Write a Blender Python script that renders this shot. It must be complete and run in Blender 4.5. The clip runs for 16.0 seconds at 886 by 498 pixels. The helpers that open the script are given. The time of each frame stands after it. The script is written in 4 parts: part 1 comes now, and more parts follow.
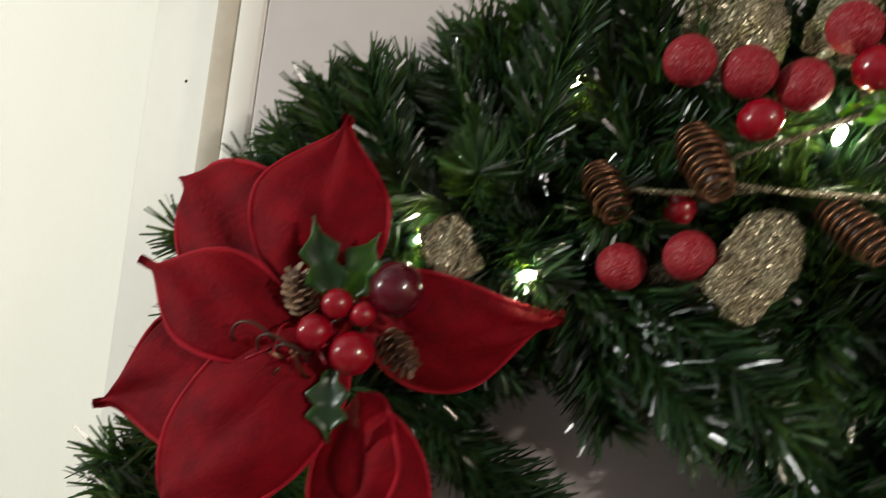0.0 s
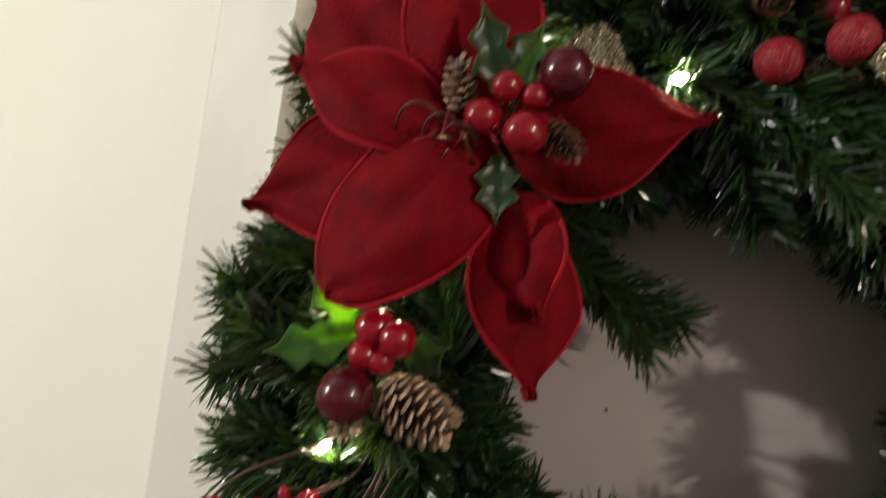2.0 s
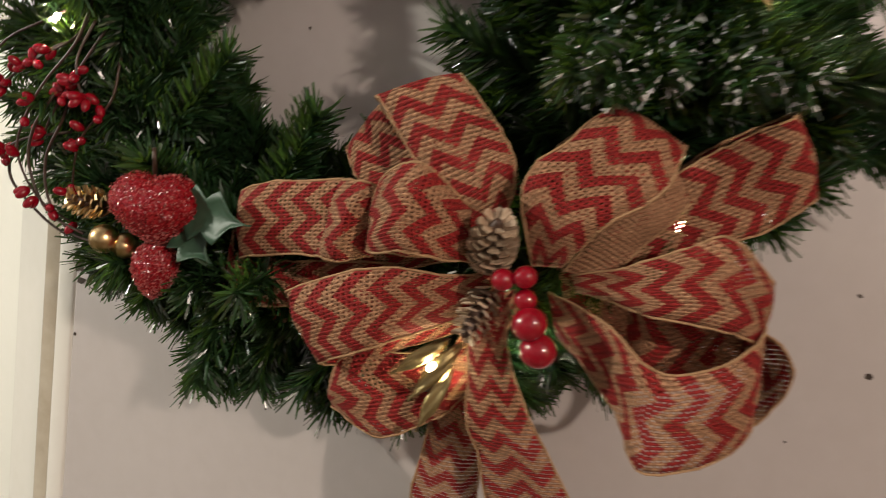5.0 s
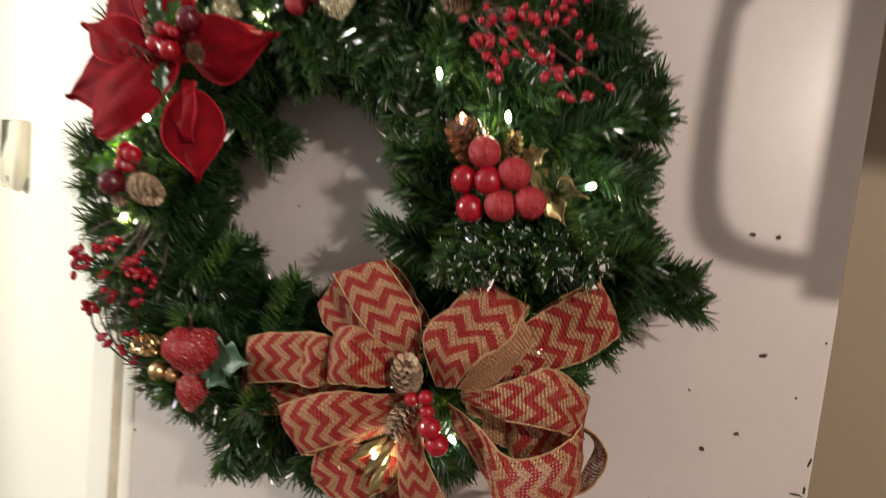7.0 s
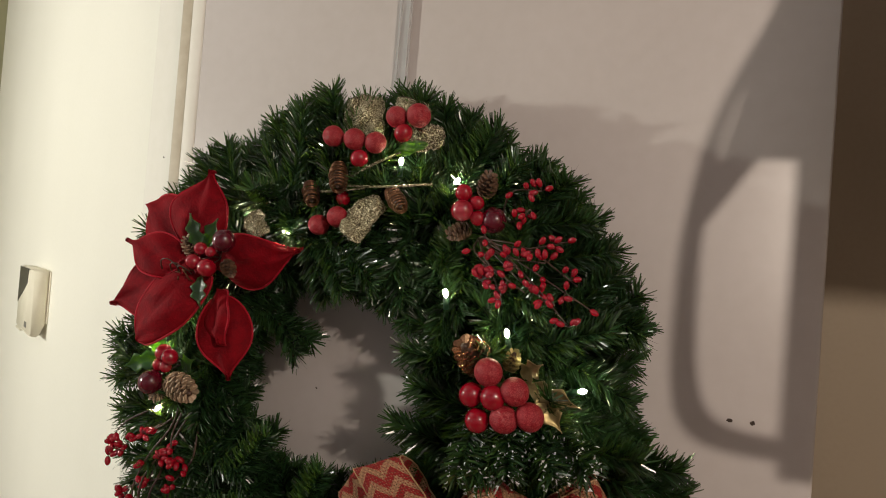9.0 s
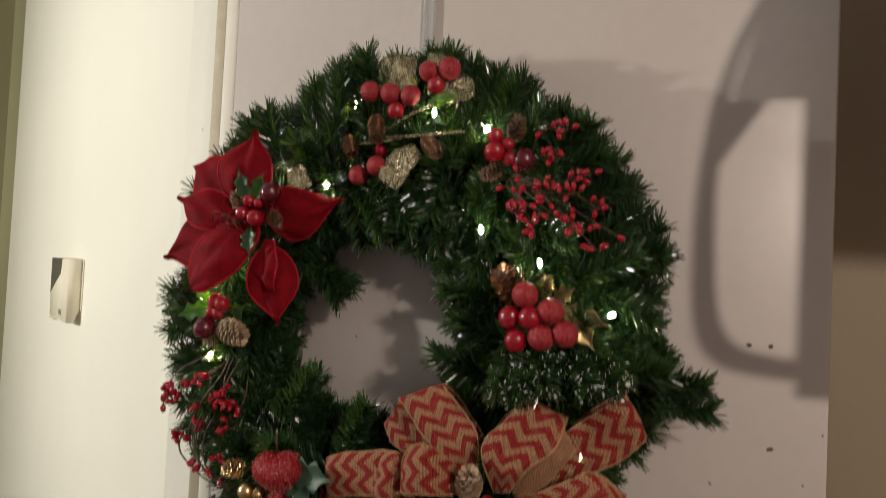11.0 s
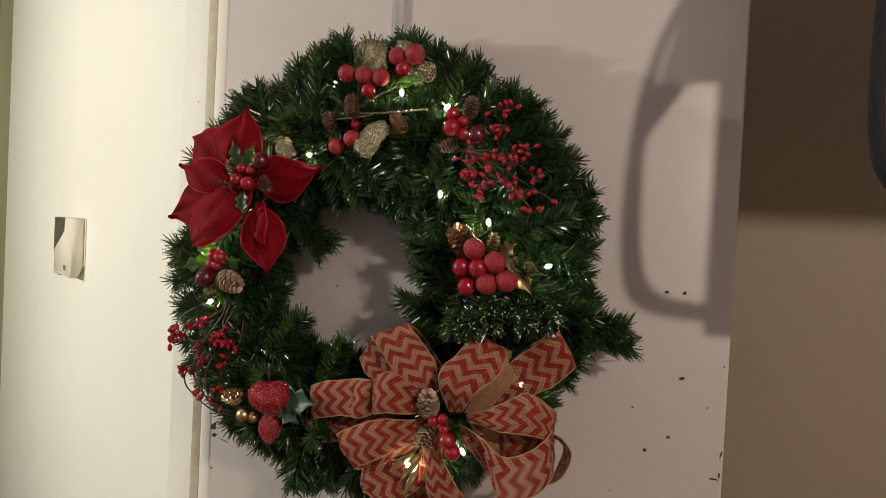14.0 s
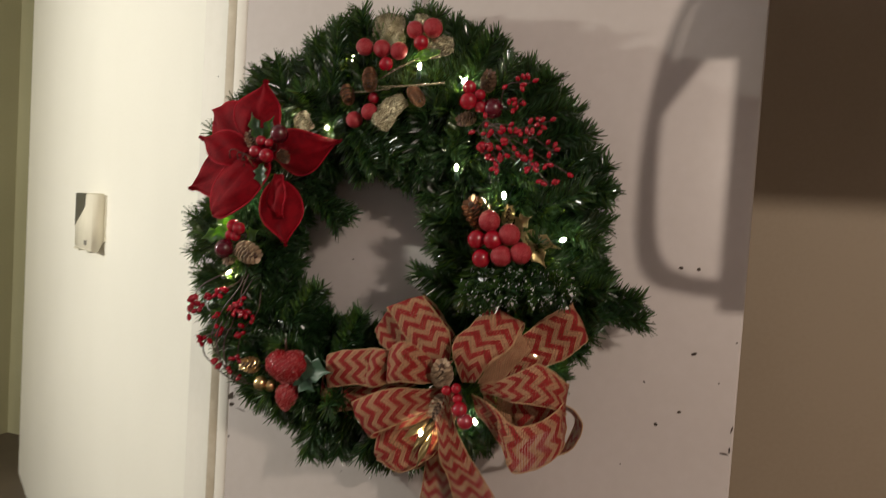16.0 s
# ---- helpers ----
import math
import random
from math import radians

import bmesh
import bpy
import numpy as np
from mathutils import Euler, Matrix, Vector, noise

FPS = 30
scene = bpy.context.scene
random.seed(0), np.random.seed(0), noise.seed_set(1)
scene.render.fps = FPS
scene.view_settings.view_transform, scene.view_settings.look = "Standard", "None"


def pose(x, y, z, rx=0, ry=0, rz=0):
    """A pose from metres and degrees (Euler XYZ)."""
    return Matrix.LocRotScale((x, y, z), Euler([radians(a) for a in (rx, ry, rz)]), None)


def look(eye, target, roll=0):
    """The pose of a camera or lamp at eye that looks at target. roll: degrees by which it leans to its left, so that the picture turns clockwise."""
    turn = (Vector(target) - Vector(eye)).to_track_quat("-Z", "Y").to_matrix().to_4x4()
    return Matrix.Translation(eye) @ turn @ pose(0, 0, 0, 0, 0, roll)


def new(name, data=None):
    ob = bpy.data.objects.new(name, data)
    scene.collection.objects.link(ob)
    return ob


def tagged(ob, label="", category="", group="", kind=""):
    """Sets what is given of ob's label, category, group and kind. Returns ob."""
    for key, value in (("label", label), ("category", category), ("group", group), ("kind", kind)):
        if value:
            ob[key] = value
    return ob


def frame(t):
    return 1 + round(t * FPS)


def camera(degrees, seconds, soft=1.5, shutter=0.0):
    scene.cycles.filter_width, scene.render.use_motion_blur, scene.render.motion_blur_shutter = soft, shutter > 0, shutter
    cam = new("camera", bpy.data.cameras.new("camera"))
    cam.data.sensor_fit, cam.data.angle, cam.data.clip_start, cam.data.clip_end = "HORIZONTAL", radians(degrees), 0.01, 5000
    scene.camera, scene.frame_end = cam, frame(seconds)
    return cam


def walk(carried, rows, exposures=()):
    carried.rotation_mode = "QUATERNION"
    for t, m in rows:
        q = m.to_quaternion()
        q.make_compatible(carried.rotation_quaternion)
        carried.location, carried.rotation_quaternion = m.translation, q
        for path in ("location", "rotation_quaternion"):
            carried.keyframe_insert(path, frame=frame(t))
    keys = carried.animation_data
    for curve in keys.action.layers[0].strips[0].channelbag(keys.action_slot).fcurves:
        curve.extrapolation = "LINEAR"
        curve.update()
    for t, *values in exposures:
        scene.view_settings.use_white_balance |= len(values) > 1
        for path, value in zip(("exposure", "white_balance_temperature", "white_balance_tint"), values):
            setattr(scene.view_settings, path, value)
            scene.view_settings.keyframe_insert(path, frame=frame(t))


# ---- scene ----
cam = camera(65.5, 16.0, soft=0.8, shutter=0.7)
PATH = [
    (0, (0.02, -0.472, 1.603), (-0.351, 1.493, 1.566), 8.5),
    (0.3, (-0.001, -0.474, 1.579), (-0.341, 1.497, 1.572), 7.7),
    (0.5, (-0.002, -0.475, 1.575), (-0.369, 1.491, 1.57), 7.1),
    (1, (-0.03, -0.479, 1.549), (-0.361, 1.493, 1.568), 7.0),
    (1.5, (-0.043, -0.476, 1.52), (-0.331, 1.502, 1.563), 7.4),
    (2, (-0.058, -0.487, 1.48), (-0.347, 1.492, 1.479), 8.9),
    (2.5, (-0.075, -0.487, 1.429), (-0.356, 1.491, 1.343), 8.8),
    (3, (-0.064, -0.496, 1.366), (-0.317, 1.484, 1.256), 8.4),
    (3.5, (-0.037, -0.499, 1.315), (-0.211, 1.489, 1.186), 8.1),
    (4, (0.082, -0.504, 1.266), (-0.269, 1.45, 1.021), 9.0),
    (4.5, (0.208, -0.538, 1.295), (-0.239, 1.378, 0.935), 9.5),
    (6.8, (0.394, -0.73, 1.417), (-0.068, 1.204, 1.204), 6.4),
    (7, (0.417, -0.757, 1.443), (-0.155, 1.147, 1.232), 5.9),
    (7.2, (0.433, -0.776, 1.468), (-0.158, 1.122, 1.249), 5.8),
    (7.5, (0.45, -0.8, 1.484), (-0.215, 1.079, 1.314), 4.5),
    (8, (0.436, -0.827, 1.513), (-0.188, 1.069, 1.387), 4.3),
    (8.5, (0.427, -0.843, 1.548), (-0.15, 1.071, 1.49), 5.4),
    (8.7, (0.423, -0.839, 1.569), (-0.149, 1.078, 1.577), 4.9),
    (10.8, (0.402, -0.906, 1.498), (-0.194, 1.0, 1.6), 3.3),
    (11, (0.406, -0.903, 1.487), (-0.192, 1.004, 1.55), 2.8),
    (11.5, (0.404, -0.914, 1.462), (-0.18, 0.999, 1.468), 2.9),
    (12, (0.443, -0.964, 1.446), (-0.173, 0.939, 1.439), 3.3),
    (12.5, (0.444, -0.976, 1.412), (-0.136, 0.937, 1.363), 3.5),
    (13, (0.45, -0.992, 1.439), (-0.132, 0.92, 1.348), 3.4),
    (13.5, (0.473, -1.033, 1.463), (-0.092, 0.88, 1.316), 3.5),
    (14, (0.482, -1.031, 1.486), (-0.084, 0.886, 1.435), 2.9),
    (14.5, (0.471, -1.017, 1.489), (-0.11, 0.896, 1.429), 3.3),
    (15, (0.465, -1.023, 1.494), (-0.101, 0.895, 1.432), 3.8),
    (15.5, (0.47, -1.022, 1.487), (-0.087, 0.899, 1.433), 3.8),
    (16, (0.485, -1.041, 1.468), (-0.119, 0.864, 1.374), 3.6),
]
walk(cam, [(t, look(eye, target, roll)) for t, eye, target, roll in PATH], [(0.0, 0.06, 6150, 8), (1.0, -0.04, 6350, 9), (2.0, -0.07, 6500, 10), (3.0, -0.02, 6650, 10), (3.5, 0.1, 6650, 11), (4.7, 0.22, 6650, 11), (6.8, 0.62, 6500, 10), (7.5, 0.53, 6500, 9), (8.4, 0.08, 6550, 8), (9.5, -0.02, 6600, 9), (16.0, -0.02, 6650, 10)])

# ---- light ----
world = bpy.data.worlds.new("world")
scene.world = world
world.use_nodes = True
world.node_tree.nodes["Background"].inputs[0].default_value = (0.72, 0.66, 1.0, 1)
world.node_tree.nodes["Background"].inputs[1].default_value = 0.014


def lamp(name, at, watts, colour, radius):
    data = bpy.data.lights.new(name, "POINT")
    data.energy, data.color, data.shadow_soft_size = watts, colour, radius
    ob = new(name, data)
    ob.location = at
    return ob


lamp("hall_lamp_right", (2.0, -2.0, 2.4), 128, (1.0, 0.85, 0.73), 0.04)
lamp("hall_lamp_left", (-2.15, -1.1, 1.87), 144, (1.0, 0.98, 0.86), 0.03)

# ---- materials ----


def mat(name, colour, rough=0.5, metal=0.0, second=None, scale=30.0, fine=300.0, bump=0.15, depth=0.001, sheen=0.0, coat=0.0, island=0.0, spec=0.5):
    """A principled surface whose colour drifts between two tones at two scales, with a fine bump."""
    m = bpy.data.materials.new(name)
    m.use_nodes = True
    nt = m.node_tree
    b = nt.nodes["Principled BSDF"]
    co = nt.nodes.new("ShaderNodeTexCoord")
    n1 = nt.nodes.new("ShaderNodeTexNoise")
    n1.inputs["Scale"].default_value, n1.inputs["Detail"].default_value = scale, 4
    n2 = nt.nodes.new("ShaderNodeTexNoise")
    n2.inputs["Scale"].default_value, n2.inputs["Detail"].default_value = fine, 3
    nt.links.new(co.outputs["Object"], n1.inputs["Vector"])
    nt.links.new(co.outputs["Object"], n2.inputs["Vector"])
    add = nt.nodes.new("ShaderNodeMath")
    add.operation = "MULTIPLY_ADD"
    add.inputs[1].default_value = 0.4
    nt.links.new(n2.outputs["Fac"], add.inputs[0])
    nt.links.new(n1.outputs["Fac"], add.inputs[2])
    ramp = nt.nodes.new("ShaderNodeValToRGB")
    ramp.color_ramp.elements[0].position, ramp.color_ramp.elements[1].position = 0.5, 0.9
    ramp.color_ramp.elements[0].color = (*colour, 1)
    ramp.color_ramp.elements[1].color = (*(second or [c * 0.8 for c in colour]), 1)
    nt.links.new(add.outputs[0], ramp.inputs[0])
    out = ramp.outputs[0]
    if island:
        geo = nt.nodes.new("ShaderNodeNewGeometry")
        hsv = nt.nodes.new("ShaderNodeHueSaturation")
        rng = nt.nodes.new("ShaderNodeMapRange")
        rng.inputs[3].default_value, rng.inputs[4].default_value = 1 - island, 1 + island
        nt.links.new(geo.outputs["Random Per Island"], rng.inputs[0])
        nt.links.new(rng.outputs[0], hsv.inputs["Value"])
        nt.links.new(out, hsv.inputs["Color"])
        out = hsv.outputs[0]
    nt.links.new(out, b.inputs["Base Color"])
    b.inputs["Roughness"].default_value, b.inputs["Metallic"].default_value = rough, metal
    b.inputs["Specular IOR Level"].default_value = spec
    b.inputs["Sheen Weight"].default_value = sheen
    b.inputs["Sheen Roughness"].default_value = 0.4
    b.inputs["Sheen Tint"].default_value = (*[min(1, c * 2 + 0.1) for c in colour], 1)
    b.inputs["Coat Weight"].default_value, b.inputs["Coat Roughness"].default_value = coat, 0.08
    if bump:
        bp = nt.nodes.new("ShaderNodeBump")
        bp.inputs["Strength"].default_value, bp.inputs["Distance"].default_value = bump, depth
        nt.links.new(n2.outputs["Fac"], bp.inputs["Height"])
        nt.links.new(bp.outputs[0], b.inputs["Normal"])
    return m


def glitter(name, colour, second, metal, cell=900.0, rough=0.25, tilt=1.5):
    """Sugar or glitter: small facets, each with its own tilt and tone."""
    m = mat(name, colour, rough, metal, second, 60, 500, 0)
    nt = m.node_tree
    b = nt.nodes["Principled BSDF"]
    co = nt.nodes.new("ShaderNodeTexCoord")
    vo = nt.nodes.new("ShaderNodeTexVoronoi")
    vo.inputs["Scale"].default_value = cell
    nt.links.new(co.outputs["Object"], vo.inputs["Vector"])
    geo = nt.nodes.new("ShaderNodeNewGeometry")
    off = nt.nodes.new("ShaderNodeVectorMath")
    off.operation = "MULTIPLY_ADD"
    off.inputs[1].default_value = (tilt, tilt, tilt)
    off.inputs[2].default_value = (-tilt / 2, -tilt / 2, -tilt / 2)
    nt.links.new(vo.outputs["Color"], off.inputs[0])
    add = nt.nodes.new("ShaderNodeVectorMath")
    nt.links.new(off.outputs[0], add.inputs[0])
    nt.links.new(geo.outputs["Normal"], add.inputs[1])
    unit = nt.nodes.new("ShaderNodeVectorMath")
    unit.operation = "NORMALIZE"
    nt.links.new(add.outputs[0], unit.inputs[0])
    nt.links.new(unit.outputs[0], b.inputs["Normal"])
    # each grain has its own tone
    sepc = nt.nodes.new("ShaderNodeSeparateColor")
    nt.links.new(vo.outputs["Color"], sepc.inputs[0])
    ramp = nt.nodes.new("ShaderNodeValToRGB")
    ramp.color_ramp.elements[0].position, ramp.color_ramp.elements[1].position = 0.45, 1.0
    ramp.color_ramp.elements[0].color, ramp.color_ramp.elements[1].color = (*colour, 1), (*second, 1)
    nt.links.new(sepc.outputs[0], ramp.inputs[0])
    nt.links.new(ramp.outputs[0], b.inputs["Base Color"])
    return m


def glow(name, colour, strength):
    m = bpy.data.materials.new(name)
    m.use_nodes = True
    b = m.node_tree.nodes["Principled BSDF"]
    b.inputs["Base Color"].default_value = (*colour, 1)
    b.inputs["Emission Color"].default_value = (*colour, 1)
    b.inputs["Emission Strength"].default_value = strength
    return m


def burlap(name, printed=True):
    """Woven jute ribbon, printed with red chevrons; UV in metres, u along the ribbon, v across."""
    m = bpy.data.materials.new(name)
    m.use_nodes = True
    nt = m.node_tree
    b = nt.nodes["Principled BSDF"]
    uv = nt.nodes.new("ShaderNodeUVMap")
    sep = nt.nodes.new("ShaderNodeSeparateXYZ")
    nt.links.new(uv.outputs[0], sep.inputs[0])

    def op(kind, a, c=None):
        n = nt.nodes.new("ShaderNodeMath")
        n.operation = kind
        for i, v in enumerate((a, c)):
            if v is None:
                continue
            if isinstance(v, (int, float)):
                n.inputs[i].default_value = v
            else:
                nt.links.new(v, n.inputs[i])
        return n.outputs[0]

    u, v = sep.outputs[0], sep.outputs[1]
    # open weave: warp and weft threads, 3.2 mm apart
    wu = op("ABSOLUTE", op("SINE", op("MULTIPLY", u, math.pi / 0.0032)))
    wv = op("ABSOLUTE", op("SINE", op("MULTIPLY", v, math.pi / 0.0032)))
    weave = op("MAXIMUM", wu, wv)
    cross = op("MULTIPLY", op("SINE", op("MULTIPLY", u, math.pi / 0.0032)), op("SINE", op("MULTIPLY", v, math.pi / 0.0032)))
    tone = nt.nodes.new("ShaderNodeTexNoise")
    tone.inputs["Scale"].default_value, tone.inputs["Detail"].default_value = 900, 3
    co = nt.nodes.new("ShaderNodeTexCoord")
    nt.links.new(co.outputs["Object"], tone.inputs["Vector"])
    jute = nt.nodes.new("ShaderNodeValToRGB")
    jute.color_ramp.elements[0].position, jute.color_ramp.elements[1].position = 0.35, 0.7
    jute.color_ramp.elements[0].color, jute.color_ramp.elements[1].color = (0.25, 0.115, 0.055, 1), (0.55, 0.3, 0.165, 1)
    nt.links.new(tone.outputs["Fac"], jute.inputs[0])
    col = jute.outputs[0]
    if printed:
        tri = op("PINGPONG", v, 0.0155)
        f = op("FRACT", op("DIVIDE", op("ADD", u, op("MULTIPLY", tri, 0.85)), 0.0195))
        stripe = op("LESS_THAN", op("ADD", f, op("MULTIPLY", op("SUBTRACT", tone.outputs["Fac"], 0.5), 0.25)), 0.5)
        red = nt.nodes.new("ShaderNodeMixRGB")
        nt.links.new(stripe, red.inputs[0])
        nt.links.new(col, red.inputs[1])
        red.inputs[2].default_value = (0.27, 0.01, 0.008, 1)
        col = red.outputs[0]
    # threads that dive under their neighbours get that shade put into their colour
    dive = nt.nodes.new("ShaderNodeHueSaturation")
    nt.links.new(op("ADD", 0.9, op("MULTIPLY", cross, 0.22)), dive.inputs["Value"])
    nt.links.new(col, dive.inputs["Color"])
    nt.links.new(dive.outputs[0], b.inputs["Base Color"])
    # the square gaps between the threads, uneven in size, are open
    hole = op("LESS_THAN", weave, op("ADD", 0.36, op("MULTIPLY", tone.outputs["Fac"], 0.64)))
    clear = nt.nodes.new("ShaderNodeBsdfTransparent")
    mix = nt.nodes.new("ShaderNodeMixShader")
    nt.links.new(hole, mix.inputs[0])
    nt.links.new(b.outputs[0], mix.inputs[1])
    nt.links.new(clear.outputs[0], mix.inputs[2])
    nt.links.new(mix.outputs[0], nt.nodes["Material Output"].inputs["Surface"])
    b.inputs["Roughness"].default_value = 0.85
    bp = nt.nodes.new("ShaderNodeBump")
    bp.inputs["Strength"].default_value, bp.inputs["Distance"].default_value = 0.9, 0.0012
    nt.links.new(weave, bp.inputs["Height"])
    nt.links.new(bp.outputs[0], b.inputs["Normal"])
    return m


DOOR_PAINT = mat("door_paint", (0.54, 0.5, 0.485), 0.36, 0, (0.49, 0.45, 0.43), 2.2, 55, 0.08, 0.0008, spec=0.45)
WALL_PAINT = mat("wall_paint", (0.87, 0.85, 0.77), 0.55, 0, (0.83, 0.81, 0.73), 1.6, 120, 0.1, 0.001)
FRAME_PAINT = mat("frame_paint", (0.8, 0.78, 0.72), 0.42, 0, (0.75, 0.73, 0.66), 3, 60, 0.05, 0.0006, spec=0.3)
FAR_PAINT = mat("far_wall_paint", (0.4, 0.325, 0.235), 0.6, 0, (0.36, 0.29, 0.205), 1.5, 90, 0.1, 0.001)
GREEN_PAINT = mat("side_wall_paint", (0.42, 0.4, 0.25), 0.6, 0, (0.38, 0.36, 0.22), 1.5, 90, 0.1, 0.001)
BROWN_GAP = mat("gap_wood", (0.56, 0.51, 0.41), 0.6, 0, (0.42, 0.36, 0.27), 9, 80, 0.2, 0.001)
CHIP = mat("bare_wood_chip", (0.07, 0.05, 0.035), 0.8, 0, (0.03, 0.02, 0.015), 60, 400, 0.3, 0.001)
# lilac tint on unseen walls and ceiling, added to bounce bluish fill light
FILL_PAINT = mat("lilac_fill_paint", (0.25, 0.24, 0.26), 0.7, 0, (0.22, 0.21, 0.23), 1.5, 90, 0.1, 0.001)
FLOOR = mat("floor_lino", (0.1, 0.075, 0.05), 0.5, 0, (0.08, 0.06, 0.04), 5, 90, 0.1, 0.001)
NEEDLE = mat("pine_needle_plastic", (0.02, 0.054, 0.018), 0.26, 0, (0.005, 0.018, 0.009), 14, 200, 0, island=0.8, spec=0.85)
FLECK = mat("white_frost_fleck", (0.72, 0.72, 0.7), 0.6, 0, (0.5, 0.5, 0.48), 110, 420, 0, island=0.3)


def thin(m, colour, share):
    """Lets part of the light through a thin plastic blade or leaf."""
    nt = m.node_tree
    tr = nt.nodes.new("ShaderNodeBsdfTranslucent")
    tr.inputs[0].default_value = (*colour, 1)
    mix = nt.nodes.new("ShaderNodeMixShader")
    mix.inputs[0].default_value = share
    nt.links.new(nt.nodes["Principled BSDF"].outputs[0], mix.inputs[1])
    nt.links.new(tr.outputs[0], mix.inputs[2])
    nt.links.new(mix.outputs[0], nt.nodes["Material Output"].inputs["Surface"])


thin(NEEDLE, (0.2, 0.36, 0.04), 0.15)
STEM = mat("brown_stem", (0.06, 0.028, 0.015), 0.5, 0, (0.032, 0.016, 0.009), 60, 500, 0.3, 0.0006)
VELVET = mat("red_velvet", (0.2, 0.0006, 0.006), 0.8, 0, (0.11, 0.0004, 0.004), 60, 420, 0.6, 0.0014, sheen=0.34, spec=0.15)
VELVET.node_tree.nodes["Principled BSDF"].inputs["Sheen Tint"].default_value = (0.75, 0.015, 0.03, 1)
VELVET.node_tree.nodes["Color Ramp"].color_ramp.elements[1].position = 0.88
# lighter red on the petal hems puts their lit rim into the colour
LIT_VELVET_EDGE = mat("lit_velvet_edge", (0.36, 0.004, 0.018), 0.7, 0, (0.24, 0.002, 0.01), 60, 420, 0.6, 0.001, sheen=0.5, spec=0.2)
BERRY = mat("glossy_red_berry", (0.29, 0.003, 0.014), 0.14, 0, (0.21, 0.002, 0.01), 60, 400, 0, coat=0.6)
DARK_BERRY = mat("dark_red_berry", (0.09, 0.003, 0.012), 0.16, 0, (0.06, 0.002, 0.008), 60, 400, 0, coat=0.6)
FROST = glitter("sugared_red", (0.22, 0.003, 0.012), (0.44, 0.075, 0.08), 0.0, 1700, 0.36, 0.9)
FROST.node_tree.nodes["Principled BSDF"].inputs["Specular IOR Level"].default_value = 0.28
SUGAR = glitter("sugared_strawberry", (0.23, 0.0015, 0.007), (0.36, 0.02, 0.025), 0.0, 1000, 0.25, 1.2)
GOLD = mat("gold_ball", (0.8, 0.6, 0.33), 0.28, 1.0, (0.7, 0.5, 0.24), 30, 400, 0.05)
GOLD_GLITTER = glitter("gold_glitter", (0.13, 0.11, 0.06), (0.74, 0.7, 0.48), 0.5, 1300, 0.26)
BRONZE = mat("bronze_wire", (0.2, 0.1, 0.055), 0.3, 0.85, (0.12, 0.06, 0.03), 80, 500, 0.3, 0.0005)
BRIGHT_BRONZE = mat("bright_bronze", (0.62, 0.36, 0.2), 0.24, 0.9, (0.3, 0.15, 0.08), 150, 600, 0.4, 0.0006, island=0.5)
CONE = mat("pine_cone_scale", (0.16, 0.085, 0.045), 0.6, 0, (0.09, 0.045, 0.025), 90, 500, 0.3, 0.0005, island=0.4)
CONE_TIP = mat("pale_cone_scale", (0.25, 0.155, 0.09), 0.6, 0, (0.47, 0.36, 0.25), 120, 500, 0.3, 0.0005, island=0.4)
LEAF = mat("holly_leaf", (0.012, 0.035, 0.016), 0.36, 0, (0.022, 0.06, 0.025), 40, 300, 0.2, 0.0006, spec=0.6)
thin(LEAF, (0.42, 0.72, 0.03), 0.34)
WAX_LEAF = mat("waxy_leaf", (0.028, 0.068, 0.04), 0.45, 0, (0.05, 0.105, 0.062), 60, 300, 0.3, 0.0008, spec=0.4)
GOLD_LEAF = mat("gold_leaf", (0.4, 0.31, 0.14), 0.38, 0.8, (0.28, 0.22, 0.1), 60, 400, 0.2, 0.0006)
RIBBON = burlap("chevron_burlap")
BARE_RIBBON = burlap("plain_burlap", False)
BULB = glow("warm_led", (1.0, 0.9, 0.6), 190)
SOCKET = mat("green_socket", (0.012, 0.05, 0.02), 0.4, 0, None, 60, 300, 0)
PLASTIC = mat("cream_plastic", (0.72, 0.68, 0.56), 0.6, 0, (0.67, 0.63, 0.51), 20, 300, 0.05, spec=0.25)
BLACK = mat("black_fabric", (0.003, 0.0035, 0.005), 0.85, 0, (0.005, 0.0055, 0.007), 40, 600, 0.2)
CLEAR = bpy.data.materials.new("clear_plastic")
CLEAR.use_nodes = True
CLEAR.node_tree.nodes["Principled BSDF"].inputs["Transmission Weight"].default_value = 0.45
CLEAR.node_tree.nodes["Principled BSDF"].inputs["Roughness"].default_value = 0.08
CLEAR.node_tree.nodes["Principled BSDF"].inputs["IOR"].default_value = 1.45

# ---- builders ----


def thing(name, at, label, category, group="", kind=""):
    ob = new(name)
    ob.location, ob.empty_display_size = at, 0.02
    return tagged(ob, label, category, group, kind)


def mesh_of(name, bm, material, smooth=True):
    me = bpy.data.meshes.new(name)
    bm.to_mesh(me)
    bm.free()
    me.materials.append(material)
    for p in me.polygons:
        p.use_smooth = smooth
    return me


def put(name, me, parent, m=None, label=""):
    """One mesh object under a thing or a part, at the world pose m."""
    ob = new(name, me)
    if m is not None:
        ob.matrix_basis = m
    if parent is not None:
        ob.parent = parent
        ob.matrix_parent_inverse = Matrix.Translation(parent.location).inverted() if parent.type == "EMPTY" else parent.matrix_basis.inverted()
    if label:
        tagged(ob, label)
    return ob


def part(name, bm, material, parent, label="", smooth=True):
    return put(name, mesh_of(name, bm, material, smooth), parent, None, label)


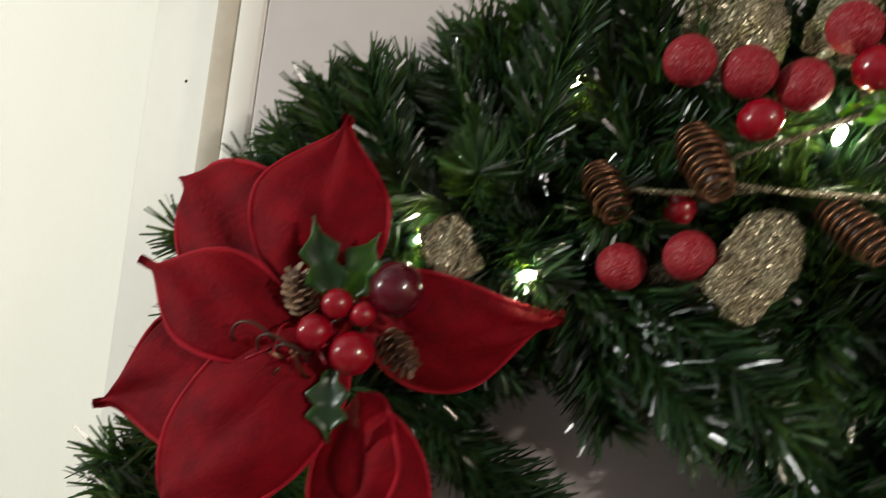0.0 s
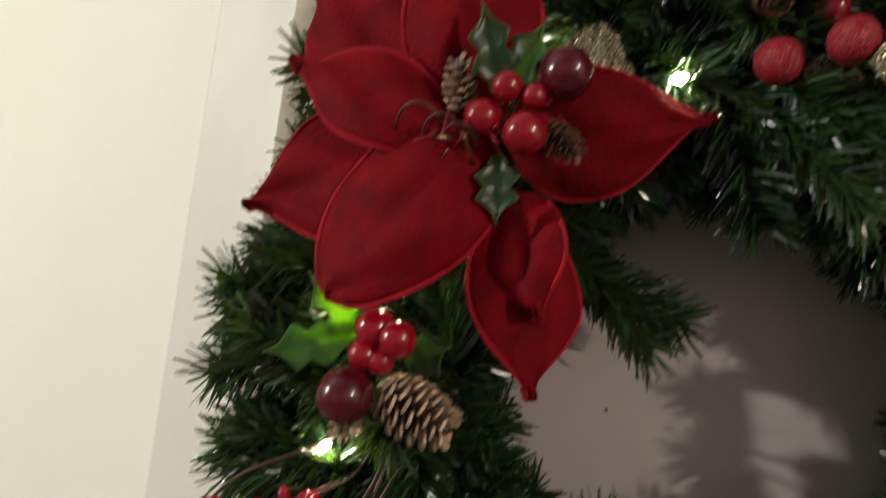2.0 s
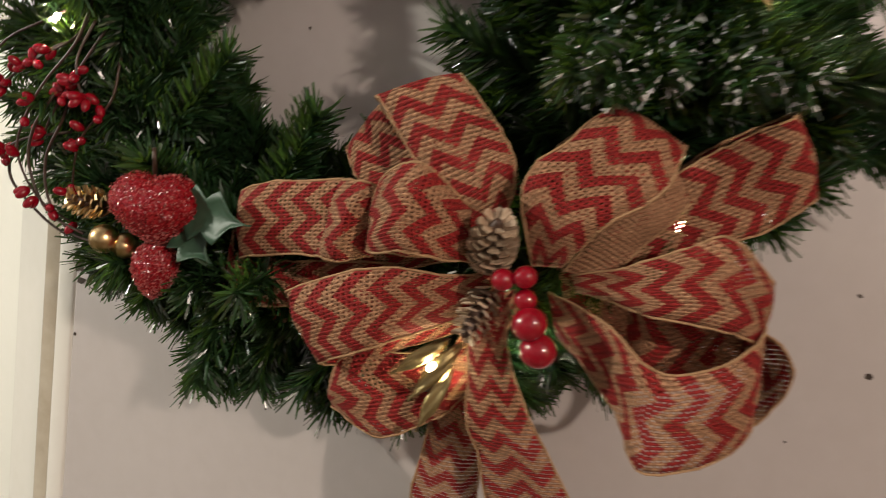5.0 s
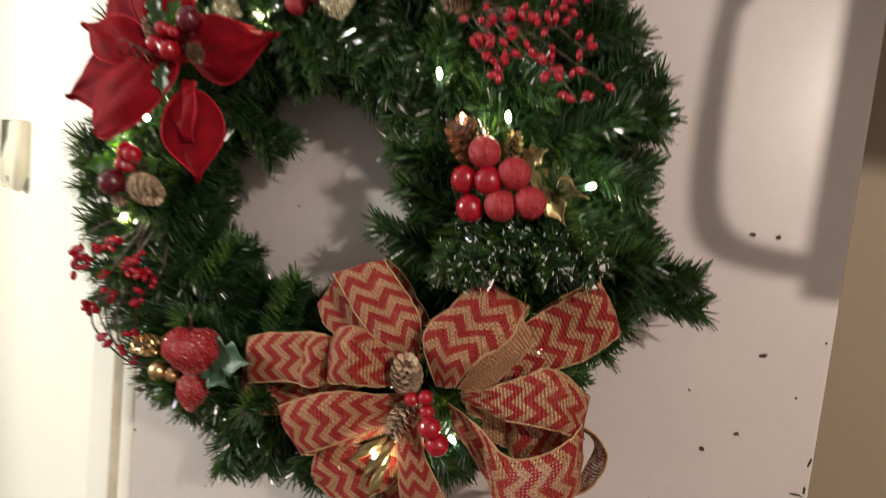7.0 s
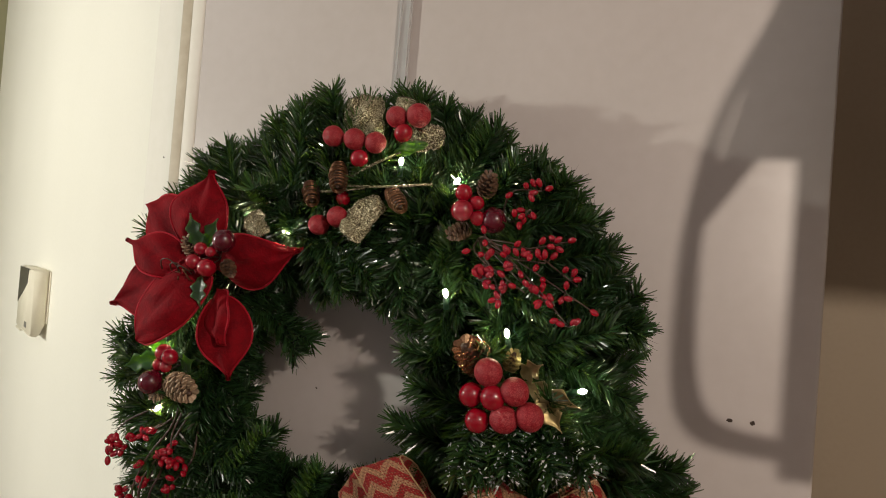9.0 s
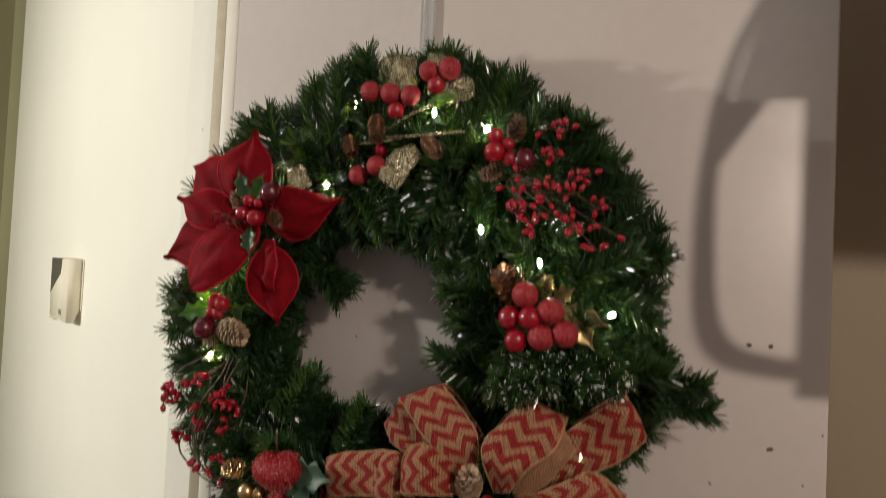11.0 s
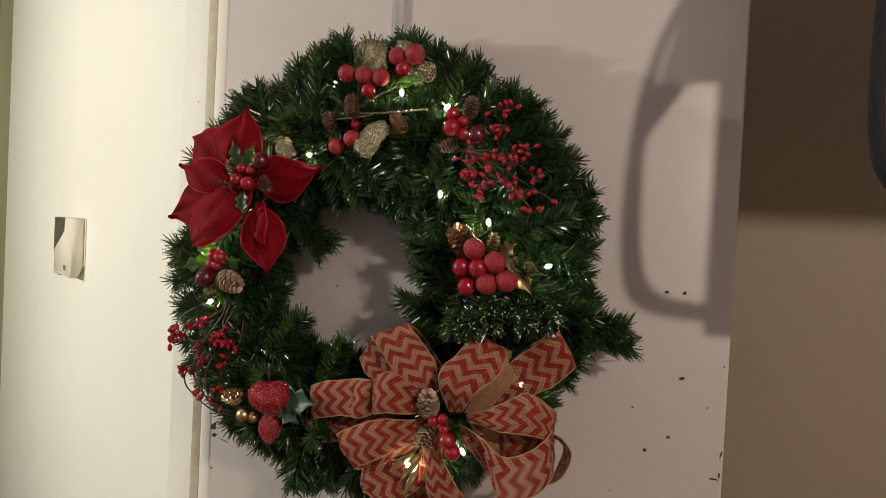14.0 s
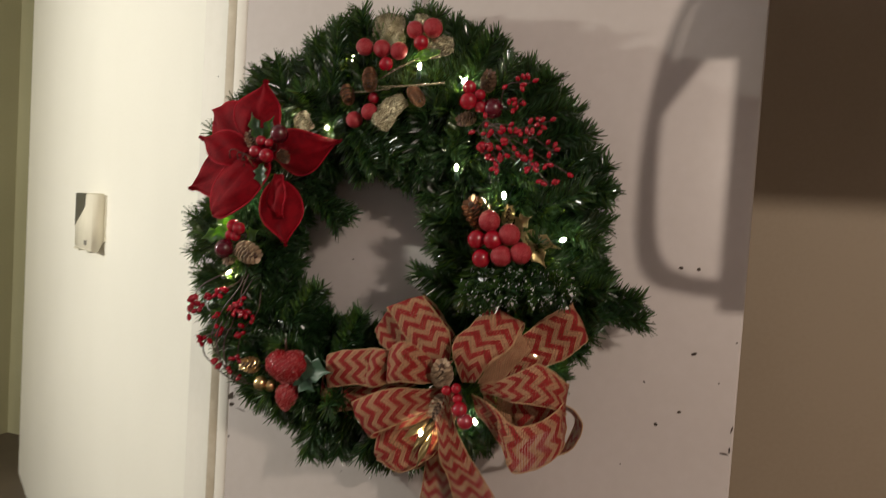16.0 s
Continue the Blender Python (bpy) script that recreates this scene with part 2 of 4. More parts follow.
def box(bm, lo, hi, bevel=0.0):
    g = bmesh.ops.create_cube(bm, size=1)
    for v in g["verts"]:
        v.co = Vector([lo[i] + (v.co[i] + 0.5) * (hi[i] - lo[i]) for i in range(3)])
    if bevel:
        bmesh.ops.bevel(bm, geom=list({e for v in g["verts"] for e in v.link_edges}), offset=bevel, segments=2, affect="EDGES", profile=0.5)
    return bm


def tube(bm, pts, radius, sides=6, taper=1.0):
    """A round rod along pts."""
    pts = [Vector(p) for p in pts]
    rings = []
    for i, p in enumerate(pts):
        d = (pts[min(i + 1, len(pts) - 1)] - pts[max(i - 1, 0)]).normalized()
        a = d.cross(Vector((0.31, 0.9, 0.27))).normalized()
        c = d.cross(a)
        r = radius * (1 + (taper - 1) * i / max(1, len(pts) - 1))
        rings.append([bm.verts.new(p + r * (a * math.cos(2 * math.pi * k / sides) + c * math.sin(2 * math.pi * k / sides))) for k in range(sides)])
    for r0, r1 in zip(rings, rings[1:]):
        for k in range(sides):
            bm.faces.new((r0[k], r0[(k + 1) % sides], r1[(k + 1) % sides], r1[k]))
    bm.faces.new(rings[0][::-1])
    bm.faces.new(rings[-1])
    return bm


def spline(pts, n):
    """n + 1 points on a smooth line through pts."""
    pts = [Vector(p) for p in pts]
    ext = [2 * pts[0] - pts[1]] + pts + [2 * pts[-1] - pts[-2]]
    out = []
    for i in range(n + 1):
        s = i / n * (len(pts) - 1)
        k = min(int(s), len(pts) - 2)
        t = s - k
        a, b, c, d = ext[k:k + 4]
        out.append(0.5 * (2 * b + (c - a) * t + (2 * a - 5 * b + 4 * c - d) * t * t + (3 * b - a - 3 * c + d) * t ** 3))
    return out


def ball(radius, squash=(1, 1, 1), seg=24, rows=14, wobble=0.0):
    bm = bmesh.new()
    bmesh.ops.create_uvsphere(bm, u_segments=seg, v_segments=rows, radius=radius)
    for v in bm.verts:
        k = 1 + wobble * noise.noise(v.co * (2.2 / radius))
        v.co = Vector([v.co[i] * squash[i] * k for i in range(3)])
    return bm


def along(a, b, up=(0.13, -0.98, 0.11)):
    """Pose at a with local z pointing to b and local y towards up."""
    z = (Vector(b) - Vector(a)).normalized()
    x = Vector(up).cross(z).normalized()
    return Matrix.Translation(a) @ Matrix((x, z.cross(x), z)).transposed().to_4x4()


# ---- setting ----
def wall(name, lo, hi, material, m=None, label="", kind="structure"):
    ob = part(name, box(bmesh.new(), lo, hi), material, None, label, False)
    if m is not None:
        ob.matrix_basis = m
    return tagged(ob, label, "wall", "", kind)


def plain(name, lo, hi, material, label, category):
    return tagged(part(name, box(bmesh.new(), lo, hi), material, None, "", False), label, category, "", "structure")


plain("floor", (-3.2, -3.2, -0.1), (3.2, 2.2, 0), FLOOR, "brown floor of the hall", "floor")
plain("ceiling", (-3.2, -3.2, 3.0), (3.2, 2.2, 3.1), FILL_PAINT, "unseen ceiling tinted grey lilac for bluish fill light", "ceiling")
plain("wall_south", (-3.2, -3.3, 0), (3.2, -3.2, 3.0), FILL_PAINT, "unseen wall tinted grey lilac for bluish fill light", "wall")
plain("wall_west", (-3.3, -3.2, 0), (-3.2, 0.7, 3.0), FILL_PAINT, "unseen wall tinted grey lilac for bluish fill light", "wall")
plain("wall_far_west", (-3.3, 0.7, 0), (-3.2, 2.2, 3.0), GREEN_PAINT, "olive green painted wall", "wall")
plain("wall_east", (3.2, -3.2, 0), (3.3, 2.2, 3.0), FAR_PAINT, "plain tan painted wall", "wall")
plain("wall_north", (0.3, 1.0, 0), (3.2, 1.1, 3.0), FAR_PAINT, "tan painted wall behind the open door", "wall")
plain("wall_far_north", (-3.2, 2.1, 0), (0.3, 2.2, 3.0), GREEN_PAINT, "olive green painted wall", "wall")
# the wall with the chime runs back from the hinge side of the open door
wm = pose(-0.266, 0.01, 0, 0, 0, math.degrees(math.atan2(0.59, -0.834)))
wall("wall_slanted", (0.118, -0.09, 0), (2.88, 0.0, 3.0), WALL_PAINT, wm, "smooth white painted wall beside the door")
wall("wall_over_door", (-1.0, -0.09, 2.07), (0.1175, 0.0, 3.0), WALL_PAINT, wm, "white painted wall over the doorway")
bm = bmesh.new()
prof = [(0.008, -0.1), (0.008, -0.012), (0.011, -0.0085), (0.106, 0.0105), (0.113, 0.0085), (0.1165, 0.002), (0.1175, -0.004), (0.135, -0.004), (0.135, -0.1)]
low, high = [[bm.verts.new((x, y, z)) for x, y in prof] for z in (0, 2.06)]
bm.faces.new(low)
bm.faces.new(high[::-1])
for k in range(len(prof)):
    j = (k + 1) % len(prof)
    bm.faces.new((low[k], high[k], high[j], low[j]))
bmesh.ops.recalc_face_normals(bm, faces=bm.faces)
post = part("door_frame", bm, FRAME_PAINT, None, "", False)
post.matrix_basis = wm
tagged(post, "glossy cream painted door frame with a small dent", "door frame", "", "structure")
stop = part("door_stop", box(bmesh.new(), (-0.27, 0.006, 0), (-0.2502, 0.06, 2.06), 0.002), BROWN_GAP, None)
tagged(stop, "brown wooden rebate in the gap beside the door", "door frame", "", "structure")

door = thing("door", (0.18, 0.02, 0), "off-white painted flush door standing open, chipped paint", "door", "", "structure")
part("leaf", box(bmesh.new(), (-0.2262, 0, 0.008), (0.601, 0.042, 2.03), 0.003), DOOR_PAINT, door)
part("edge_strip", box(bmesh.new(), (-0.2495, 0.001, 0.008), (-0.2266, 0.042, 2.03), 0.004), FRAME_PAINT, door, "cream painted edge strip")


def chip(at, r, parent, stretch=1.0, turn=0.0):
    """A small ragged spot of bare wood in the paint."""
    bm = bmesh.new()
    n = 11
    ring = []
    for k in range(n):
        q = r * random.uniform(0.55, 1.15)
        a = 2 * math.pi * k / n
        p = Matrix.Rotation(turn, 2) @ Vector((math.cos(a) * q * stretch, math.sin(a) * q))
        ring.append(bm.verts.new((at[0] + p.x, -0.0004, at[1] + p.y)))
    low = [bm.verts.new(v.co + Vector((0, 0.0012, 0))) for v in ring]
    bm.faces.new(ring)
    for k in range(n):
        bm.faces.new((ring[k], ring[(k + 1) % n], low[(k + 1) % n], low[k]))
    bmesh.ops.recalc_face_normals(bm, faces=bm.faces)
    part("paint_chip", bm, CHIP, parent, "dark chip in the paint", False)


for x, z, r, s, a in ((0.513, 1.416, 0.0028, 1.2, 0), (0.5375, 1.416, 0.0028, 1, 0), (0.54, 1.295, 0.0026, 1.6, 0.2), (0.481, 1.335, 0.0012, 1, 0), (0.475, 1.246, 0.0016, 1.3, -0.7),
                     (0.576, 1.257, 0.0014, 1, 0), (0.526, 1.209, 0.0028, 1.2, 0), (0.495, 1.186, 0.0026, 1.1, 0), (0.59, 1.158, 0.0014, 4.5, -0.1), (0.5965, 1.164, 0.0014, 4, 1.5),
                     (0.5975, 1.194, 0.0013, 5, 1.4), (0.0, 1.388, 0.0016, 1, 0), (0.595, 1.317, 0.0018, 1, 0), (-0.221, 1.128, 0.0055, 1.4, 1.2), (-0.219, 1.113, 0.004, 1.6, 0.3),
                     (-0.2, 1.106, 0.0012, 9, -0.25), (-0.222, 1.055, 0.002, 1, 0), (0.0, 1.03, 0.0012, 1, 0), (0.45, 1.12, 0.0012, 1, 0)):
    chip((x, z), r, door, s, a)
dent = bmesh.new()
bmesh.ops.create_icosphere(dent, subdivisions=1, radius=0.0016, matrix=Matrix.Translation(wm @ Vector((0.052, -0.0005, 1.697))))
part("dent", dent, CHIP, post)

# the entry handset on the slanted wall
bell = thing("door_chime", tuple(wm @ Vector((1.04, 0.0, 1.39))), "cream plastic wall unit with a dark front panel", "door chime")


def on_wall(bm):
    bm.transform(wm)
    return bm


SMOKE = mat("smoked_plastic", (0.055, 0.055, 0.05), 0.3, 0, (0.045, 0.045, 0.04), 40, 400, 0.05)
SLOT = mat("grey_slot", (0.2, 0.19, 0.16), 0.6, 0, (0.14, 0.13, 0.11), 80, 400, 0.1)


def chime():
    body = bmesh.new()
    # a tall box whose lower end is chamfered
    prof = [(0.0035, 1.336), (0.0035, 1.472), (0.036, 1.472), (0.041, 1.468), (0.041, 1.304), (0.036, 1.3), (0.018, 1.3)]
    near = [body.verts.new((0.968, y, z)) for y, z in prof]
    far = [body.verts.new((1.215, y, z)) for y, z in prof]
    body.faces.new(near)
    body.faces.new(far[::-1])
    for k in range(len(prof)):
        j = (k + 1) % len(prof)
        body.faces.new((near[k], far[k], far[j], near[j]))
    bmesh.ops.recalc_face_normals(body, faces=body.faces)
    bmesh.ops.bevel(body, geom=body.edges[:], offset=0.0035, segments=2, affect="EDGES")
    b = part("body", on_wall(body), PLASTIC, bell)
    panel = bmesh.new()
    vs = [panel.verts.new((x, y, z)) for y in (0.0405, 0.0425) for x, z in ((1.05, 1.4705), (1.212, 1.4705), (1.212, 1.37), (1.2, 1.376), (1.056, 1.431))]
    panel.faces.new(vs[:5])
    panel.faces.new(vs[5:][::-1])
    for k in range(5):
        panel.faces.new((vs[k], vs[(k + 1) % 5], vs[5 + (k + 1) % 5], vs[5 + k]))
    bmesh.ops.recalc_face_normals(panel, faces=panel.faces)
    part("front_panel", on_wall(panel), SMOKE, b, "dark grey front panel", False)
    part("button", on_wall(box(bmesh.new(), (1.015, 0.0405, 1.318), (1.05, 0.0425, 1.332), 0.0008)), SLOT, b, "small grey slot")
    part("hook_slot", on_wall(box(bmesh.new(), (1.2155, 0.028, 1.302), (1.225, 0.036, 1.345), 0.001)), BLACK, b, "dark slot")
    part("lip", on_wall(box(bmesh.new(), (1.16, 0.0035, 1.293), (1.25, 0.038, 1.2985), 0.001)), PLASTIC, b)
    part("backplate", on_wall(box(bmesh.new(), (0.962, 0.0005, 1.332), (1.21, 0.0035, 1.468), 0.001)), PLASTIC, bell)


chime()

# unseen block added to shade the far wall; bag outline follows its door shadow
cup = thing("shadow_block", (1.35, -0.25, 1.94), "unseen dark block added to cast the far wall's shadow", "cupboard")
part("slab", box(bmesh.new(), (0.99, -0.4, 1.95), (3.2, -0.18, 2.45), 0.004), BLACK, cup)
strap = thing("bag", (0.72, -0.4, 1.53), "black bag with a looped strap hanging from the unseen shadow block", "bag")
bm = box(bmesh.new(), (0.731, -0.415, 1.515), (0.765, -0.385, 1.9), 0.004)
part("buckle_strap", bm, BLACK, strap)
part("flap", box(bmesh.new(), (0.728, -0.42, 1.8), (0.96, -0.38, 2.1), 0.02), BLACK, strap)
bm = bmesh.new()
loop = spline([(0.74, -0.4, 2.02), (0.7, -0.4, 1.92), (0.66, -0.4, 1.83), (0.642, -0.4, 1.74), (0.638, -0.4, 1.66), (0.642, -0.4, 1.58), (0.66, -0.4, 1.545), (0.7, -0.4, 1.535), (0.74, -0.4, 1.535)], 40)
tube(bm, loop, 0.003, 8, 2.6)
for v in bm.verts:
    v.co.y = -0.4 + (v.co.y + 0.4) * 2.2
part("strap", bm, BLACK, strap)
bm = bmesh.new()
vs = [bm.verts.new((x, y, z)) for y in (-0.405, -0.395) for x, z in ((0.643, 1.72), (0.69, 1.79), (0.74, 1.79), (0.74, 2.03), (0.7, 1.93))]
bm.faces.new(vs[:5])
bm.faces.new(vs[5:][::-1])
for k in range(5):
    bm.faces.new((vs[k], vs[(k + 1) % 5], vs[5 + (k + 1) % 5], vs[5 + k]))
bmesh.ops.recalc_face_normals(bm, faces=bm.faces)
part("gusset", bm, BLACK, strap, "", False)

strap.location = Vector(strap.location) + Vector((0.05, 0.11, 0.002))
strap.scale = (1.08, 1.08, 1.08)
# clear hanger over the top of the door
hanger = thing("wreath_hanger", (0.087, -0.004, 1.75), "clear plastic hook hung over the door top", "hanger")
bm = box(bmesh.new(), (0.078, -0.004, 1.64), (0.096, -0.0012, 2.034), 0.0005)
for x in (0.081, 0.093):
    box(bm, (x - 0.0012, -0.0065, 1.64), (x + 0.0012, -0.004, 2.034))
box(bm, (0.078, -0.004, 2.0315), (0.096, 0.046, 2.0345), 0.0005)
part("strip", bm, CLEAR, hanger, "", False)
bm = tube(bmesh.new(), spline([(0.087, -0.003, 1.65), (0.087, -0.03, 1.635), (0.087, -0.055, 1.645), (0.087, -0.06, 1.67)], 12), 0.004)
part("hook", bm, CLEAR, hanger)

# ---- the wreath ----
CX, CZ, RING, CORE = 0.083, 1.42, 0.222, -0.063
wreath = thing("wreath", (CX, -0.02, CZ - 0.33), "round artificial green pine wreath hung on the door", "wreath")


def twig_mesh(length, needles, snow=False):
    """One tinsel branch: flat plastic needles set round a wire along local z."""
    verts, faces, flecks = [], [], []
    bend = Vector((random.uniform(-0.2, 0.2), random.uniform(-0.2, 0.2), 0)) * length
    for i in range(needles):
        t = (i + random.random()) / needles
        if t > 1:
            t = 1
        base = Vector((0, 0, length * t)) + bend * t * t
        a = random.choice((0, math.pi)) + random.gauss(0, 0.75)
        out = Vector((math.cos(a), math.sin(a), 0))
        lean = random.uniform(0.4, 0.95) + 0.9 * max(0, t - 0.85)
        d = (out + Vector((0, 0, lean))).normalized()
        ln = random.uniform(0.016, 0.028) * (1 - 0.3 * max(0, t - 0.7))
        side = d.cross(Vector((random.uniform(-1, 1), random.uniform(-1, 1), random.uniform(-1, 1)))).normalized() * random.uniform(0.0007, 0.0012)
        mid = base + d * ln * 0.55
        tip = base + d * ln + Vector((0, 0, 0.002)) + out * random.uniform(-0.003, 0.002)
        k = len(verts)
        verts += [base - side, base + side, mid + side, mid - side, tip + side * 0.6, tip - side * 0.6]
        faces += [(k, k + 1, k + 2, k + 3), (k + 3, k + 2, k + 4, k + 5)]
        if snow and random.random() < 0.28:
            k = len(verts)
            c = mid.lerp(tip, random.uniform(-0.3, 1))
            verts += [c + Vector((random.uniform(-1, 1), random.uniform(-1, 1), random.uniform(-1, 1))) * random.uniform(0.0016, 0.0034) for _ in range(4)]
            flecks += range(len(faces), len(faces) + 4)
            faces += [(k, k + 1, k + 2), (k, k + 2, k + 3), (k, k + 3, k + 1), (k + 1, k + 3, k + 2)]
    k = len(verts)
    for t in (0, 0.5, 1):
        c = Vector((0, 0, length * t)) + bend * t * t
        verts += [c + Vector((0.0013 * math.cos(q), 0.0013 * math.sin(q), 0)) for q in (0, 2.1, 4.2)]
    for r in (0, 3):
        for q in range(3):
            faces.append((k + r + q, k + r + (q + 1) % 3, k + r + 3 + (q + 1) % 3, k + r + 3 + q))
    me = bpy.data.meshes.new("pine_twig")
    me.from_pydata(verts, [], faces)
    me.materials.append(NEEDLE)
    me.materials.append(FLECK)
    for f in flecks:
        me.polygons[f].material_index = 1
    return me


LENGTHS = (0.07, 0.08, 0.09, 0.1, 0.11, 0.12)
TWIGS = [twig_mesh(L, int(L * 5200)) for L in LENGTHS]
SNOWY = [twig_mesh(L, int(L * 4200), True) for L in (0.07, 0.08)]


def twig(base, tip, me, parent=wreath):
    base, tip = Vector(base), Vector(tip)
    m = along(base, tip) @ Matrix.Rotation(random.uniform(-0.6, 0.6), 4, "Z")
    return put("pine_twig", me, parent, m)


rnd = random.Random(7)
# where ornaments sit, the twigs stay behind them: x, z, radius, front
KEEP = ((-0.11, 1.54, 0.13, -0.066), (0.23, 1.25, 0.15, -0.09), (-0.02, 1.225, 0.06, -0.11), (0.285, 1.445, 0.05, -0.115), (-0.14, 1.41, 0.04, -0.095), (0.1, 1.665, 0.11, -0.085), (0.27, 1.6, 0.09, -0.1), (-0.15, 1.28, 0.09, -0.07))
N = 620
for i in range(N):
    th = 2 * math.pi * (i + rnd.random() * 0.8) / N
    kind = i % 5
    radial = Vector((math.cos(th), 0, math.sin(th)))
    tang = Vector((-math.sin(th), 0, math.cos(th)))
    inner = 0.112 - 0.03 * math.cos(th) - 0.0135 * math.sin(th)
    swirl = rnd.choice((-1, 1)) * rnd.uniform(0.1, 0.9)
    depth = CORE + rnd.uniform(-0.03, 0.03)
    if kind in (0, 1):
        me, ln = rnd.choice(list(zip(TWIGS, LENGTHS))[:4])
        d = (radial + tang * swirl * 0.8 + Vector((0, rnd.uniform(-0.3, 0.35), 0))).normalized()
        r = (0.32 if math.cos(th) < -0.92 else 0.341 if math.sin(th) > 0.3 else 0.332) + rnd.uniform(-0.02, 0.006) - ln * d.dot(radial)
    elif kind == 2:
        me, ln = rnd.choice(list(zip(TWIGS, LENGTHS))[:2])
        d = (-radial + tang * swirl * 1.1 + Vector((0, rnd.uniform(-0.3, 0.3), 0))).normalized()
        r = inner + 0.006 + rnd.uniform(0.0, 0.02) - ln * d.dot(radial)
    else:
        me, ln = rnd.choice(list(zip(TWIGS, LENGTHS))[:4])
        d = (radial * rnd.uniform(-0.8, 0.8) + tang * swirl * 1.5 + Vector((0, rnd.uniform(-0.9, -0.3), 0))).normalized()
        r = (inner + 0.33) / 2 + rnd.uniform(-0.04, 0.04) - 0.5 * ln * d.dot(radial)
    base = Vector((CX, depth, CZ)) + radial * r
    tip = base + d * ln
    for x, z, q, front in KEEP:
        if math.hypot(tip.x - x, tip.z - z) < q and tip.y < front:
            tip.y = front
    twig(base, tip, me)
# branches that stand out of the ring
for b, t, k in (((0.36, -0.08, 1.35), (0.456, -0.07, 1.355), 4), ((0.36, -0.07, 1.36), (0.43, -0.07, 1.38), 3), ((-0.07, -0.06, 1.497), (0.024, -0.05, 1.458), 3), ((-0.06, -0.06, 1.5), (0.015, -0.06, 1.45), 2),
                ((0.03, -0.1, 1.59), (0.1, -0.12, 1.535), 2), ((0.02, -0.1, 1.59), (0.05, -0.11, 1.53), 1), ((0.09, -0.1, 1.59), (0.15, -0.1, 1.53), 1), ((0.05, -0.11, 1.59), (0.13, -0.12, 1.555), 2),
                ((0.03, -0.09, 1.24), (0.06, -0.1, 1.32), 2), ((-0.06, -0.1, 1.28), (-0.02, -0.1, 1.34), 2), ((0.27, -0.09, 1.4), (0.17, -0.1, 1.42), 3), ((0.26, -0.09, 1.45), (0.17, -0.09, 1.46), 3),
                ((0.24, -0.09, 1.36), (0.17, -0.1, 1.37), 2), ((0.29, -0.07, 1.57), (0.31, -0.09, 1.49), 2), ((0.33, -0.06, 1.56), (0.3, -0.08, 1.48), 2), ((0.27, -0.07, 1.5), (0.34, -0.08, 1.52), 2), ((-0.15, -0.05, 1.42), (-0.228, -0.045, 1.4), 1), ((-0.14, -0.05, 1.4), (-0.226, -0.05, 1.38), 1)):
    twig(b, t, TWIGS[k])
for b, t in (((0.25, -0.12, 1.41), (0.25, -0.17, 1.36)), ((0.28, -0.12, 1.41), (0.3, -0.17, 1.36)), ((0.31, -0.12, 1.41), (0.34, -0.16, 1.37)), ((0.3, -0.12, 1.4), (0.27, -0.17, 1.36)), ((0.33, -0.11, 1.4), (0.37, -0.15, 1.38))):
    twig(b, t, random.choice(SNOWY)).name = "frosted_twig"
core = bmesh.new()
ringpts = [(CX + RING * math.cos(a), -0.05, CZ + RING * math.sin(a)) for a in [2 * math.pi * k / 64 for k in range(65)]]
tube(core, ringpts, 0.005, 6)
tube(core, [(CX + (RING - 0.04) * math.cos(a), -0.045, CZ + (RING - 0.04) * math.sin(a)) for a in [2 * math.pi * k / 64 for k in range(65)]], 0.004, 6)
part("wire_ring", core, STEM, wreath)

# ---- ornaments ----


OUTLINE = []


def leaf_bm(base, tip, width, lift=0.0, cup=0.0, spikes=0, thick=0.002, peak=0.45, face=(0.05, -1, 0.1), curl=0.0, nu=22, nv=10, wave=0.0, point=0.75, vein=0.07):
    """A petal or leaf from base to tip: a bulging sheet with a pointed end and, with spikes, a holly outline."""
    base, tip = Vector(base), Vector(tip)
    ax = tip - base
    ln = ax.length
    n = Vector(face)
    n = (n - ax.normalized() * n.dot(ax.normalized())).normalized()
    s = ax.normalized().cross(n)
    ex = math.log(0.5) / math.log(peak)
    bm = bmesh.new()
    rows = []
    ph = random.uniform(0, 6)
    for i in range(nu + 1):
        u = i / nu
        if point > 0.7:
            w = math.sin(math.pi / 2 * u / peak) ** 0.55 if u < peak else (0.5 + 0.5 * math.cos(math.pi * ((u - peak) / (1 - peak)) ** 1.25)) ** 0.9
        else:
            w = math.sin(math.pi * u ** ex) ** point
        w = width * max(0.012, w)
        if spikes:
            w *= 0.62 + 0.55 * abs(((u * spikes) % 1) - 0.5) * 2
        row = []
        for j in range(nv + 1):
            v = 2 * j / nv - 1
            h = lift * math.sin(math.pi * u) + cup * v * v * width - curl * u * u * ln + wave * (math.sin(5 * u + 2.5 * v + ph) + 0.6 * math.sin(11 * u - 6 * v + 2 * ph)) * width
            h -= vein * width * math.exp(-abs(v) * 5) * math.sin(math.pi * min(1, u * 1.1))
            row.append(bm.verts.new(base + ax * u + s * v * w + n * h))
        rows.append(row)
    for r0, r1 in zip(rows, rows[1:]):
        for j in range(nv):
            bm.faces.new((r0[j], r0[j + 1], r1[j + 1], r1[j]))
    OUTLINE[:] = [r[0].co.copy() for r in rows] + [r[-1].co.copy() for r in rows[::-1]]
    bmesh.ops.recalc_face_normals(bm, faces=bm.faces)
    bmesh.ops.solidify(bm, geom=bm.faces[:], thickness=thick)
    return bm


